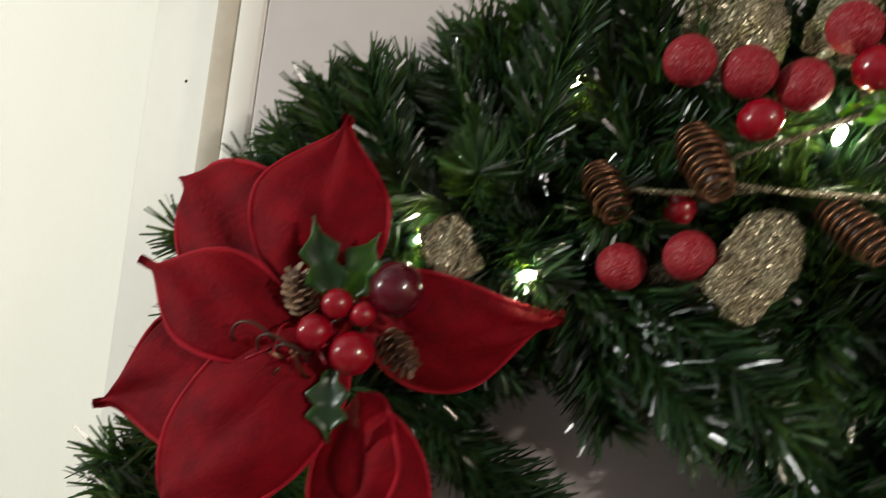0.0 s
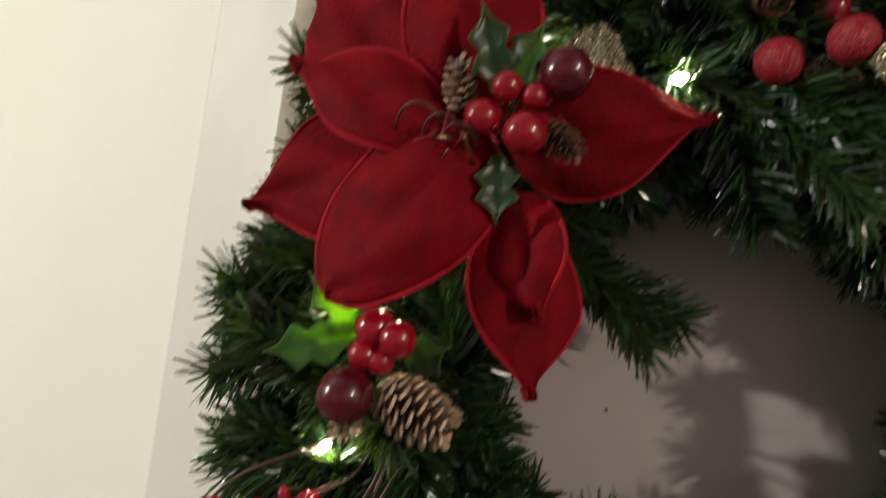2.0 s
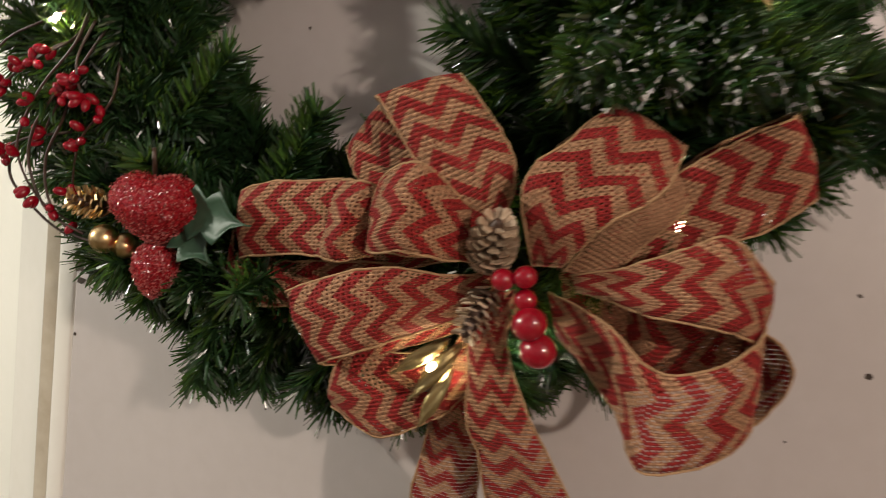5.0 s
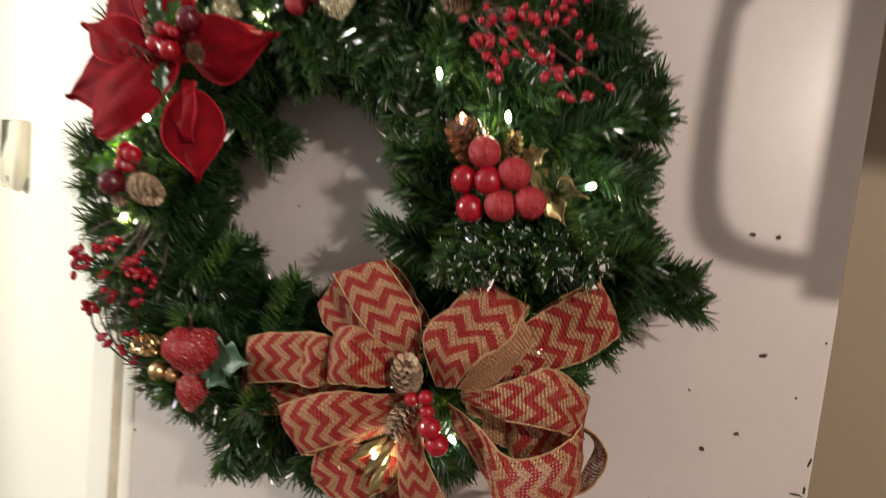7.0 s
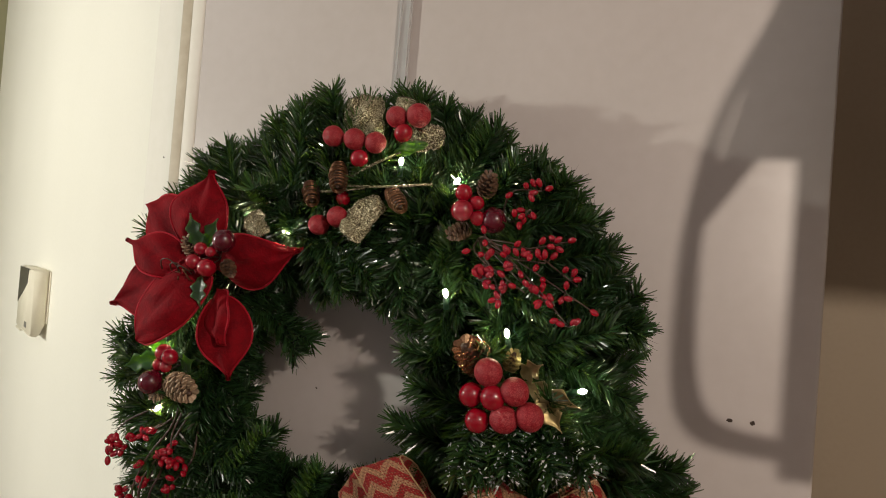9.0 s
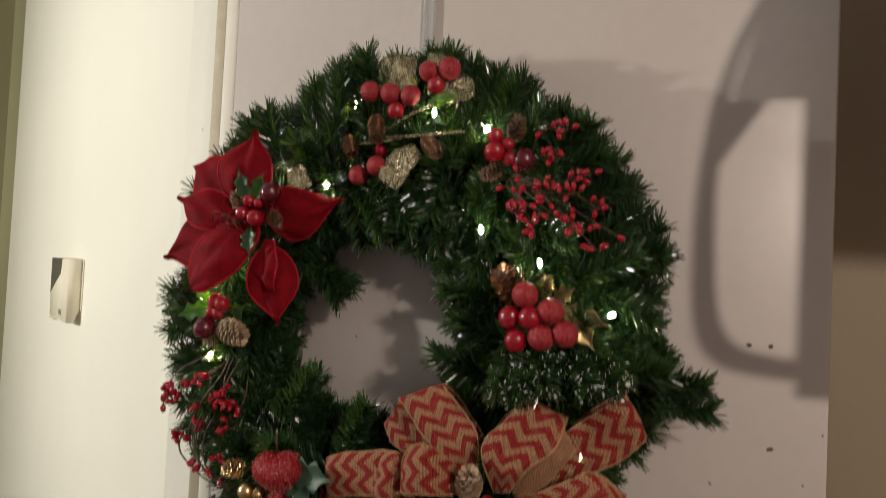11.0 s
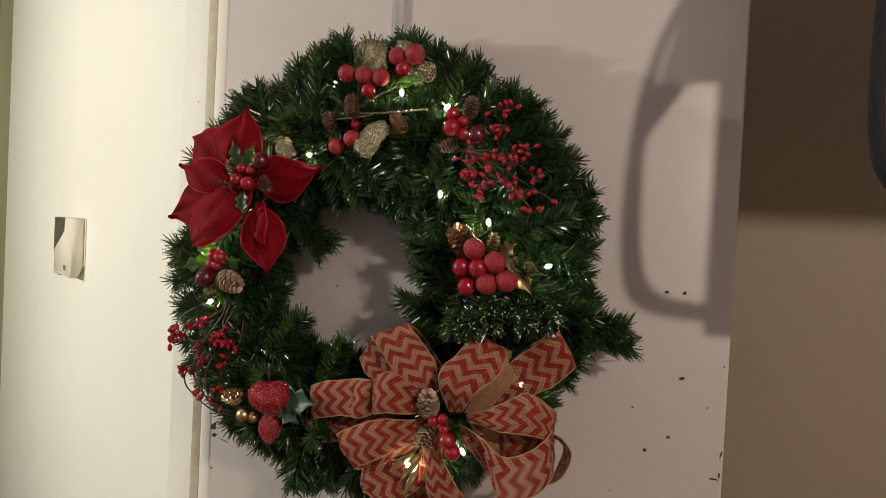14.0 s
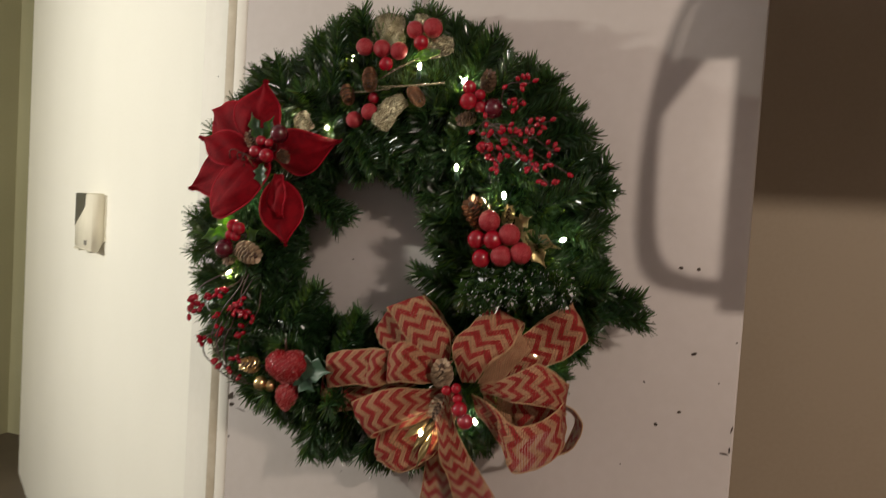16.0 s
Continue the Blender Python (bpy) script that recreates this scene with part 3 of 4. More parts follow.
def berries(name, spots, label, parent=None, stem_to=None, group=""):
    """A pick of berries: (place, radius, material) each on a short stem."""
    at = spots[0][0]
    t = thing(name, at, label, "berry pick", group) if parent is None else parent
    for p, r, m in spots:
        b = put("berry", mesh_of("berry", ball(r, (1, 1, 1.03), 24, 14), m), t, along(p, Vector(p) + Vector((random.uniform(-1, 1), random.uniform(-0.3, 0.3), random.uniform(-1, 1)))))
        if stem_to is not None:
            q = Vector(stem_to)
            bm = tube(bmesh.new(), spline([p, (Vector(p) + q) / 2 + Vector((0, 0.01, 0.004)), q], 6), 0.0009, 5)
            part("stem", bm, STEM, t)
    return t


def pine_cone(name, base, tip, radius, label, scale_mat=CONE, rows=9):
    """Overlapping woody scales wound round a core."""
    base, tip = Vector(base), Vector(tip)
    ln = (tip - base).length
    m = along(base, tip)
    t = thing(name, tuple(base), label, "pine cone")
    core_bm = ball(1, (radius * 0.42, radius * 0.42, ln * 0.48), 12, 8)
    bmesh.ops.translate(core_bm, verts=core_bm.verts, vec=(0, 0, ln * 0.5))
    core_bm.transform(m)
    part("core", core_bm, STEM, t)
    bm = bmesh.new()
    n = rows * 7
    for i in range(n):
        u = (i + 0.5) / n
        a = i * 2.39996
        r = radius * (0.5 + 0.5 * math.sin(math.pi * (0.12 + 0.8 * u) ** 0.8))
        z = ln * (0.02 + 0.93 * u)
        w = radius * 0.3 * (1.1 - 0.5 * u)
        d = Vector((math.cos(a), math.sin(a), 0))
        s = Vector((-math.sin(a), math.cos(a), 0))
        up = Vector((0, 0, 1))
        o = d * r * 0.35 + up * (z - w * 0.5)
        e = d * r + up * (z + w * 0.9)
        pts = [o - s * w * 0.4, o + s * w * 0.4, e + s * w - d * w * 0.2, e + d * w * 0.15 + up * w * 0.25, e - s * w - d * w * 0.2]
        top = [bm.verts.new(p) for p in pts]
        low = [bm.verts.new(p - up * w * 0.35 + d * 0.0003) for p in pts]
        bm.faces.new(top)
        bm.faces.new(low[::-1])
        for k in range(5):
            bm.faces.new((top[k], low[k], low[(k + 1) % 5], top[(k + 1) % 5]))
    bmesh.ops.recalc_face_normals(bm, faces=bm.faces)
    bm.transform(m)
    tagged(part("scale_cover", bm, scale_mat, t, "", False), kind="stuff")
    return t


def coil_cone(base, tip, radius, label="bronze wire coil cone with glitter", material=BRONZE):
    base, tip = Vector(base), Vector(tip)
    ln = (tip - base).length
    t = thing("wire_cone", tuple(base), label, "wire cone", "wire cones in the wreath")
    turns = 10
    for k in range(turns):
        u = (k + 0.5) / turns
        r = radius * (0.45 + 0.6 * math.sin(math.pi * (0.2 + 0.7 * u))) * random.uniform(0.88, 1.1)
        bm = bmesh.new()
        tube(bm, [Vector((r * math.cos(a), r * math.sin(a), ln * (u + 0.06 * a / 6.28))) for a in [2 * math.pi * q / 18 for q in range(19)]], 0.0011, 6)
        bm.transform(along(base, tip))
        part("turn", bm, material, t)
    bm = ball(1, (radius * 0.5, radius * 0.5, ln * 0.47), 12, 8)
    bmesh.ops.translate(bm, verts=bm.verts, vec=(0, 0, ln * 0.5))
    bm.transform(along(base, tip))
    part("core", bm, STEM, t)


def holly(name, leaves, label, material=LEAF, width=0.0125):
    t = thing(name, leaves[0][0], label, "leaf")
    for b, p in leaves:
        part("leaf", leaf_bm(b, p, width, 0.004, 0.25, 3, 0.0007, 0.5, nu=24, nv=6), material, t)
    return t


def sprig(name, root, ends, label, group="berry sprigs in the wreath", small=0.0037, seed=3):
    """Thin brown stems that fork and end in small oval berries."""
    r = random.Random(seed)
    t = thing(name, root, label, "berry sprig", group)
    bean = mesh_of("berry", ball(small, (0.85, 0.85, 1.35), 12, 8), BERRY)
    for e in ends:
        e, q = Vector(e), Vector(root)
        mid = (e + q) / 2 + Vector((r.uniform(-0.015, 0.015), -0.012, r.uniform(-0.015, 0.015)))
        line = spline([q, mid, e], 14)
        part("stem", tube(bmesh.new(), line, 0.0011, 5, 0.7), STEM, t)
        for k in range(7):
            i = r.choice((6, 8, 10, 11, 12, 13, 14))
            p = line[i]
            d = Vector((r.uniform(-1, 1), r.uniform(-0.8, 0.3), r.uniform(-1, 1))).normalized()
            tipp = p + d * 0.009
            part("stem", tube(bmesh.new(), [p, tipp], 0.0007, 4), STEM, t)
            put("berry", bean, t, along(tipp, tipp + d))
    return t


# poinsettia
flower = thing("poinsettia", (-0.1, -0.12, 1.54), "large red velvet poinsettia flower fixed to the wreath", "flower")
for b, p, w, lift, cup, face, curl, point in (
    ((-0.1, -0.112, 1.54), (-0.212, -0.1, 1.614), 0.046, 0.01, -0.2, (-0.3, -1, 0.2), 0.0, 0.42),
    ((-0.118, -0.125, 1.555), (-0.110, -0.120, 1.661), 0.037, 0.016, -0.35, (0.15, -1, 0.1), 0.05, 0.75),
    ((-0.112, -0.140, 1.538), (-0.205, -0.140, 1.567), 0.0275, 0.012, -0.35, (-0.2, -1, 0.45), 0.0, 0.75),
    ((-0.125, -0.135, 1.530), (-0.217, -0.145, 1.487), 0.037, 0.008, -0.25, (-0.3, -1, 0.1), 0.0, 0.75),
    ((-0.095, -0.138, 1.543), (-0.16, -0.164, 1.449), 0.037, 0.014, -0.3, (-0.25, -1, -0.15), 0.0, 0.5),
    ((-0.085, -0.118, 1.54), (0.020, -0.114, 1.569), 0.036, 0.012, -0.3, (0.1, -1, -0.35), 0.0, 0.75),
    ((-0.075, -0.122, 1.510), (-0.051, -0.130, 1.410), 0.032, 0.01, -0.3, (0.6, -1, -0.1), 0.0, 0.75),
    ((-0.079, -0.126, 1.516), (-0.057, -0.146, 1.453), 0.023, 0.01, -0.35, (-0.35, -1, 0.1), 0.0, 0.75),
):
    petal = part("petal", leaf_bm(b, p, w, lift, cup, 0, 0.0026, 0.3 if p[0] > 0 else 0.45, face, curl, 30, 16, 0.07, point, 0.13), VELVET, flower)
    part("hem", tube(bmesh.new(), OUTLINE, 0.0013, 6), LIT_VELVET_EDGE, petal, "rolled velvet edge")
berries("berry_pick", [((-0.088, -0.152, 1.563), 0.0077, BERRY), ((-0.0745, -0.152, 1.560), 0.0062, BERRY), ((-0.098, -0.15, 1.547), 0.0093, BERRY), ((-0.076, -0.155, 1.541), 0.0108, BERRY), ((-0.061, -0.147, 1.574), 0.0135, DARK_BERRY)], "shiny red berries and one dark berry in the flower's centre", None, (-0.085, -0.115, 1.553))
pine_cone("pine_cone", (-0.112, -0.13, 1.553), (-0.115, -0.147, 1.576), 0.009, "tiny brown pine cone in the flower", CONE_TIP, 6)
pine_cone("pine_cone", (-0.068, -0.13, 1.548), (-0.048, -0.145, 1.536), 0.009, "tiny brown pine cone in the flower", CONE, 6)
holly("holly_leaf", [((-0.092, -0.14, 1.56), (-0.107, -0.15, 1.604)), ((-0.09, -0.138, 1.56), (-0.075, -0.14, 1.6)), ((-0.088, -0.145, 1.53), (-0.083, -0.15, 1.495))], "dark green artificial holly leaves beside the berries", LEAF, 0.0105)

curls = thing("tendril", (-0.11, -0.15, 1.535), "thin curling brown wire tendrils in the flower", "tendril")
for x, z, r in ((-0.128, 1.535, 0.012), (-0.116, 1.533, 0.01), (-0.107, 1.532, 0.008)):
    part("stem", tube(bmesh.new(), [(x + r * math.cos(a), -0.15 - 0.012 * math.sin(a), z + r * 1.1 * math.sin(a)) for a in [math.pi * k / 12 for k in range(13)]], 0.0008, 5), STEM, curls)
for k in range(9):
    x, z = -0.108 + 0.012 * math.cos(k * 2.4), 1.534 + 0.01 * math.sin(k * 2.4)
    part("stem", tube(bmesh.new(), spline([(x, -0.13, z), (x + 0.004 * math.sin(k * 5), -0.15, z + 0.006 * math.cos(k * 3)), (x + 0.009 * math.cos(k * 7), -0.158, z + 0.01 * math.sin(k * 4))], 8), 0.0009, 5), BRONZE if k % 2 else BERRY, curls, "coppery wire")
# top of the wreath
berries("berry_pick", [((0.060, -0.129, 1.703), 0.0122, FROST), ((0.087, -0.13, 1.700), 0.0124, FROST), ((0.112, -0.128, 1.697), 0.0122, FROST), ((0.095, -0.131, 1.678), 0.0102, BERRY)], "sugar-frosted red berries with one shiny berry", None, (0.09, -0.09, 1.7), "berry picks on the wreath")
berries("berry_pick", [((0.132, -0.12, 1.728), 0.0122, FROST), ((0.158, -0.12, 1.730), 0.0136, FROST), ((0.143, -0.124, 1.709), 0.0106, BERRY)], "sugar-frosted red berries with one shiny berry", None, (0.145, -0.08, 1.71), "berry picks on the wreath")
berries("berry_pick", [((0.044, -0.117, 1.601), 0.012, FROST), ((0.073, -0.13, 1.611), 0.0118, FROST), ((0.068, -0.108, 1.634), 0.0088, BERRY)], "two sugar-frosted berries and a shiny red one", None, (0.07, -0.08, 1.62), "berry picks on the wreath")
for b, p, w, m in (((0.084, -0.095, 1.7), (0.082, -0.11, 1.755), 0.026, GOLD_GLITTER), ((0.135, -0.1, 1.715), (0.145, -0.108, 1.752), 0.022, GOLD_GLITTER), ((0.145, -0.105, 1.705), (0.186, -0.108, 1.71), 0.015, GOLD_GLITTER),
                   ((0.168, -0.112, 1.7), (0.134, -0.124, 1.686), 0.008, LEAF), ((0.118, -0.12, 1.637), (0.09, -0.14, 1.588), 0.017, GOLD_GLITTER), ((-0.055, -0.105, 1.612), (-0.035, -0.112, 1.582), 0.014, GOLD_GLITTER), ((0.06, -0.105, 1.605), (0.085, -0.112, 1.592), 0.012, GOLD_GLITTER)):
    sheet = leaf_bm(b, p, w, 0.004, -0.3, 0, 0.0008, 0.5, nu=22, nv=12, wave=0.18, point=0.14 if m is GOLD_GLITTER else 0.5)
    for q in sheet.verts:
        q.co += noise.noise_vector(q.co * 330) * 0.0024 + noise.noise_vector(q.co * 110) * 0.002
    tagged(part("glitter_leaf", sheet, m, None), "leaf covered in gold glitter tucked into the pine" if m is GOLD_GLITTER else "thin green leaf lit from behind by a bulb", "leaf", "glitter leaves in the wreath")
for pts in (((0.078, -0.12, 1.656), (0.11, -0.13, 1.671), (0.142, -0.12, 1.689)), ((0.07, -0.12, 1.648), (0.125, -0.132, 1.647), (0.182, -0.125, 1.653)), ((0.03, -0.11, 1.641), (0.06, -0.125, 1.64), (0.1, -0.12, 1.646))):
    tagged(part("glitter_twig", tube(bmesh.new(), spline(pts, 12), 0.0015, 6), GOLD_GLITTER, None), "thin stem covered in gold glitter", "stem", "glitter stems")
coil_cone((0.066, -0.122, 1.671), (0.079, -0.146, 1.641), 0.0098)
coil_cone((0.024, -0.108, 1.649), (0.038, -0.126, 1.626), 0.009)
coil_cone((0.131, -0.12, 1.645), (0.153, -0.138, 1.623), 0.009)

# right upper cluster
berries("berry_pick", [((0.224, -0.145, 1.643), 0.0092, BERRY), ((0.225, -0.15, 1.624), 0.0118, BERRY), ((0.239, -0.145, 1.633), 0.0078, BERRY), ((0.241, -0.145, 1.617), 0.0082, BERRY), ((0.257, -0.14, 1.616), 0.0135, DARK_BERRY)], "shiny red berries with one dark berry", None, (0.24, -0.12, 1.625), "berry picks on the wreath")
pine_cone("pine_cone", (0.24, -0.115, 1.645), (0.25, -0.14, 1.665), 0.011, "small brown pine cone among the pine twigs", CONE, 7)
pine_cone("pine_cone", (0.226, -0.12, 1.607), (0.21, -0.145, 1.598), 0.010, "small brown pine cone among the pine twigs", CONE, 7)
sprig("berry_sprig", (0.24, -0.13, 1.597), [(0.345, -0.165, 1.515), (0.33, -0.165, 1.535), (0.30, -0.17, 1.545), (0.278, -0.165, 1.53), (0.253, -0.165, 1.553), (0.335, -0.16, 1.597), (0.318, -0.165, 1.575), (0.35, -0.16, 1.555), (0.29, -0.165, 1.57), (0.36, -0.155, 1.535), (0.27, -0.16, 1.56)], "brown sprig with many small red berries", seed=5)
sprig("berry_sprig", (0.26, -0.12, 1.615), [(0.307, -0.15, 1.648), (0.295, -0.14, 1.63)], "short brown sprig with red berries", seed=8)

# right middle cluster
berries("berry_pick", [((0.2745, -0.19, 1.466), 0.0138, FROST), ((0.3015, -0.19, 1.4505), 0.0138, FROST), ((0.317, -0.188, 1.428), 0.0138, FROST), ((0.293, -0.19, 1.423), 0.0136, FROST), ((0.258, -0.185, 1.4415), 0.0122, BERRY), ((0.281, -0.192, 1.4425), 0.0122, BERRY), ((0.266, -0.186, 1.4175), 0.0122, BERRY)], "cluster of large shiny and sugar-frosted red berries", None, (0.28, -0.12, 1.445), "berry picks on the wreath")
pine_cone("bronze_cone", (0.26, -0.14, 1.462), (0.243, -0.178, 1.489), 0.0185, "glittery bronze pine cone behind the berries", BRIGHT_BRONZE, 10)
pine_cone("bronze_cone", (0.286, -0.14, 1.465), (0.294, -0.165, 1.485), 0.009, "glittery bronze pine cone behind the berries", GOLD_LEAF, 6)
holly("gold_leaf", [((0.3, -0.145, 1.452), (0.362, -0.155, 1.436)), ((0.3, -0.145, 1.46), (0.322, -0.155, 1.475)), ((0.315, -0.15, 1.45), (0.345, -0.155, 1.41))], "shiny gold holly leaves beside the berries", GOLD_LEAF, 0.011)

# left cluster
berries("berry_pick", [((-0.138, -0.138, 1.434), 0.0105, BERRY), ((-0.124, -0.144, 1.431), 0.0098, BERRY), ((-0.141, -0.14, 1.42), 0.0085, BERRY), ((-0.132, -0.14, 1.418), 0.0075, BERRY), ((-0.146, -0.147, 1.399), 0.0145, DARK_BERRY)], "shiny red berries with one dark berry", None, (-0.14, -0.1, 1.415), "berry picks on the wreath")
pine_cone("pine_cone", (-0.131, -0.13, 1.4), (-0.089, -0.145, 1.39), 0.0165, "brown pine cone with pale scale tips", CONE_TIP, 10)
pine_cone("pine_cone", (-0.14, -0.125, 1.39), (-0.15, -0.14, 1.376), 0.009, "small pine cone with pale scale tips", CONE_TIP, 6)
holly("holly_leaf", [((-0.145, -0.115, 1.428), (-0.185, -0.116, 1.456)), ((-0.15, -0.12, 1.425), (-0.198, -0.132, 1.41)), ((-0.12, -0.12, 1.415), (-0.098, -0.13, 1.43))], "dark green artificial holly leaves beside the berries")
left_sprig = thing("berry_sprig", (-0.13, -0.1, 1.36), "brown sprig with many small red berries curling outwards", "berry sprig", "berry sprigs in the wreath")
BEAN = mesh_of("berry", ball(0.0044, (0.85, 0.85, 1.4), 12, 8), BERRY)


def berry_stem(parent, pts, y, count, seed, first=0.35):
    """One curved stem with oval berries on short stalks along its outer part."""
    r = random.Random(seed)
    line = spline([(x, y - 0.012 * math.sin(math.pi * k / (len(pts) - 1)), z) for k, (x, z) in enumerate(pts)], 26)
    part("stem", tube(bmesh.new(), line, 0.0012, 6, 0.65), STEM, parent)
    for k in range(count + 1):
        i = 26 if k == 0 else int(26 * r.uniform(first, 1))
        p = line[i]
        for _ in range(r.choice((1, 2, 2))):
            d = Vector((r.uniform(-1, 1), r.uniform(-0.9, 0.1), r.uniform(-1, 0.7))).normalized()
            q = p + d * r.uniform(0.004, 0.009)
            part("stem", tube(bmesh.new(), [p, q], 0.0006, 4), STEM, parent)
            put("berry", BEAN, parent, along(q, q + d))


berry_stem(left_sprig, ((-0.147, 1.373), (-0.172, 1.356), (-0.205, 1.337), (-0.227, 1.313), (-0.24, 1.283)), -0.1, 5, 1, 0.5)
berry_stem(left_sprig, ((-0.132, 1.373), (-0.144, 1.346), (-0.169, 1.329), (-0.201, 1.31), (-0.222, 1.295)), -0.1, 5, 2)
berry_stem(left_sprig, ((-0.144, 1.346), (-0.159, 1.337), (-0.188, 1.319), (-0.207, 1.311)), -0.1, 3, 3)
berry_stem(left_sprig, ((-0.118, 1.357), (-0.133, 1.321), (-0.155, 1.284), (-0.174, 1.26)), -0.105, 5, 4)
berry_stem(left_sprig, ((-0.108, 1.335), (-0.107, 1.302), (-0.126, 1.275), (-0.137, 1.253), (-0.146, 1.22)), -0.1, 5, 5, 0.2)
berry_stem(left_sprig, ((-0.15, 1.271), (-0.18, 1.262), (-0.2, 1.252), (-0.215, 1.24)), -0.1, 2, 6)
berry_stem(left_sprig, ((-0.125, 1.36), (-0.13, 1.33), (-0.125, 1.305), (-0.118, 1.298)), -0.11, 5, 7, 0.5)
berry_stem(left_sprig, ((-0.124, 1.375), (-0.132, 1.342), (-0.154, 1.31), (-0.167, 1.285), (-0.176, 1.257), (-0.169, 1.232), (-0.153, 1.212), (-0.128, 1.2)), -0.115, 6, 8, 0.3)
loose = thing("curved_twig", (-0.17, -0.1, 1.22), "bare curved brown twigs curling round the wreath", "twig")
for y, pts in ((-0.1, ((-0.203, 1.247), (-0.21, 1.236), (-0.207, 1.222), (-0.194, 1.21), (-0.17, 1.194), (-0.148, 1.185))), (-0.11, ((-0.141, 1.306), (-0.151, 1.278), (-0.164, 1.248), (-0.159, 1.214), (-0.135, 1.191), (-0.105, 1.187))), (-0.12, ((-0.15, 1.3), (-0.168, 1.27), (-0.17, 1.24), (-0.15, 1.207), (-0.115, 1.195)))):
    part("stem", tube(bmesh.new(), spline([(x, y, z) for x, z in pts], 24), 0.0013, 6, 0.8), STEM, loose)

# lower left: gold ball, gold cone, sugared fruit
ballob = tagged(part("gold_ball", ball(0.0108), GOLD, None), "satin gold ball pushed into the pine", "bauble")
ballob.location = (-0.068, -0.152, 1.204)
ballob2 = tagged(part("gold_ball", ball(0.0098), GOLD, None), "satin gold ball pushed into the pine", "bauble")
ballob2.location = (-0.0565, -0.144, 1.2)
pine_cone("gold_cone", (-0.085, -0.13, 1.224), (-0.104, -0.153, 1.228), 0.0125, "small gilded pine cone", GOLD, 7)


SUGAR_GRAIN = mat("sugar_grain", (0.55, 0.22, 0.2), 0.15, 0, (0.42, 0.08, 0.08), 300, 900, 0, island=0.5, spec=0.7)
thin(SUGAR_GRAIN, (0.8, 0.3, 0.28), 0.4)


def strawberry(at, tip, radius, label, notch):
    t = thing("sugared_fruit", at, label, "fruit", "sugared fruit")
    bm = bmesh.new()
    bmesh.ops.create_icosphere(bm, subdivisions=5, radius=1)
    ln = (Vector(tip) - Vector(at)).length
    for v in bm.verts:
        u = (v.co.z + 1) / 2
        w = radius * (1.1 * math.sin(math.pi * min(1, 0.1 + 0.62 * (1 - u))) ** 0.7)
        k = 1 + 0.05 * noise.noise(v.co * 9) + 0.05 * noise.noise(v.co * 30)
        h = math.hypot(v.co.x, v.co.y)
        q = math.sqrt(max(0, 1 - v.co.z ** 2)) or 1
        v.co = Vector((v.co.x / max(h, 1e-6) * w * q ** 0.75 * k, v.co.y / max(h, 1e-6) * w * q ** 0.75 * k * 0.8, u * ln))
        v.co.z += notch * ln * (1 - u) ** 2 * math.exp(-(v.co.x / (0.45 * radius)) ** 2)
    bm.transform(along(at, tip))
    flesh = part("flesh", bm, SUGAR, t)
    r = random.Random(4)
    src = flesh.data
    gv, gf = [], []
    for k in range(1500):
        q = src.vertices[r.randrange(len(src.vertices))]
        c = q.co + q.normal * r.uniform(0.0, 0.0012)
        o = len(gv)
        gv += [c + Vector((r.uniform(-1, 1), r.uniform(-1, 1), r.uniform(-1, 1))) * 0.0011 for _ in range(4)]
        gf += [(o, o + 1, o + 2), (o, o + 2, o + 3), (o, o + 3, o + 1), (o + 1, o + 3, o + 2)]
    gm = bpy.data.meshes.new("sugar_coat")
    gm.from_pydata(gv, [], gf)
    gm.materials.append(SUGAR_GRAIN)
    tagged(put("sugar_coat", gm, flesh), "clear sugar grains", kind="stuff")
    st = bmesh.new()
    tube(st, [Vector(at) + (Vector(at) - Vector(tip)).normalized() * q for q in (-0.004, 0.006, 0.014)], 0.0016, 6)
    part("stem", st, STEM, t)


strawberry((-0.021, -0.165, 1.264), (-0.018, -0.16, 1.212), 0.0285, "large sugared red heart-shaped fruit resting on the pine twigs", 0.12)
strawberry((-0.021, -0.155, 1.211), (-0.023, -0.155, 1.17), 0.0148, "small sugared red strawberry", 0.0)
holly("holly_leaf", [((-0.01, -0.15, 1.238), (0.062, -0.175, 1.24)), ((-0.005, -0.15, 1.232), (0.03, -0.165, 1.207))], "grey-green waxy leaves beside the strawberry", WAX_LEAF, 0.018)

# ---- the bow ----
bow = thing("bow", (0.235, -0.18, 1.25), "large burlap ribbon bow printed with red chevrons", "bow")


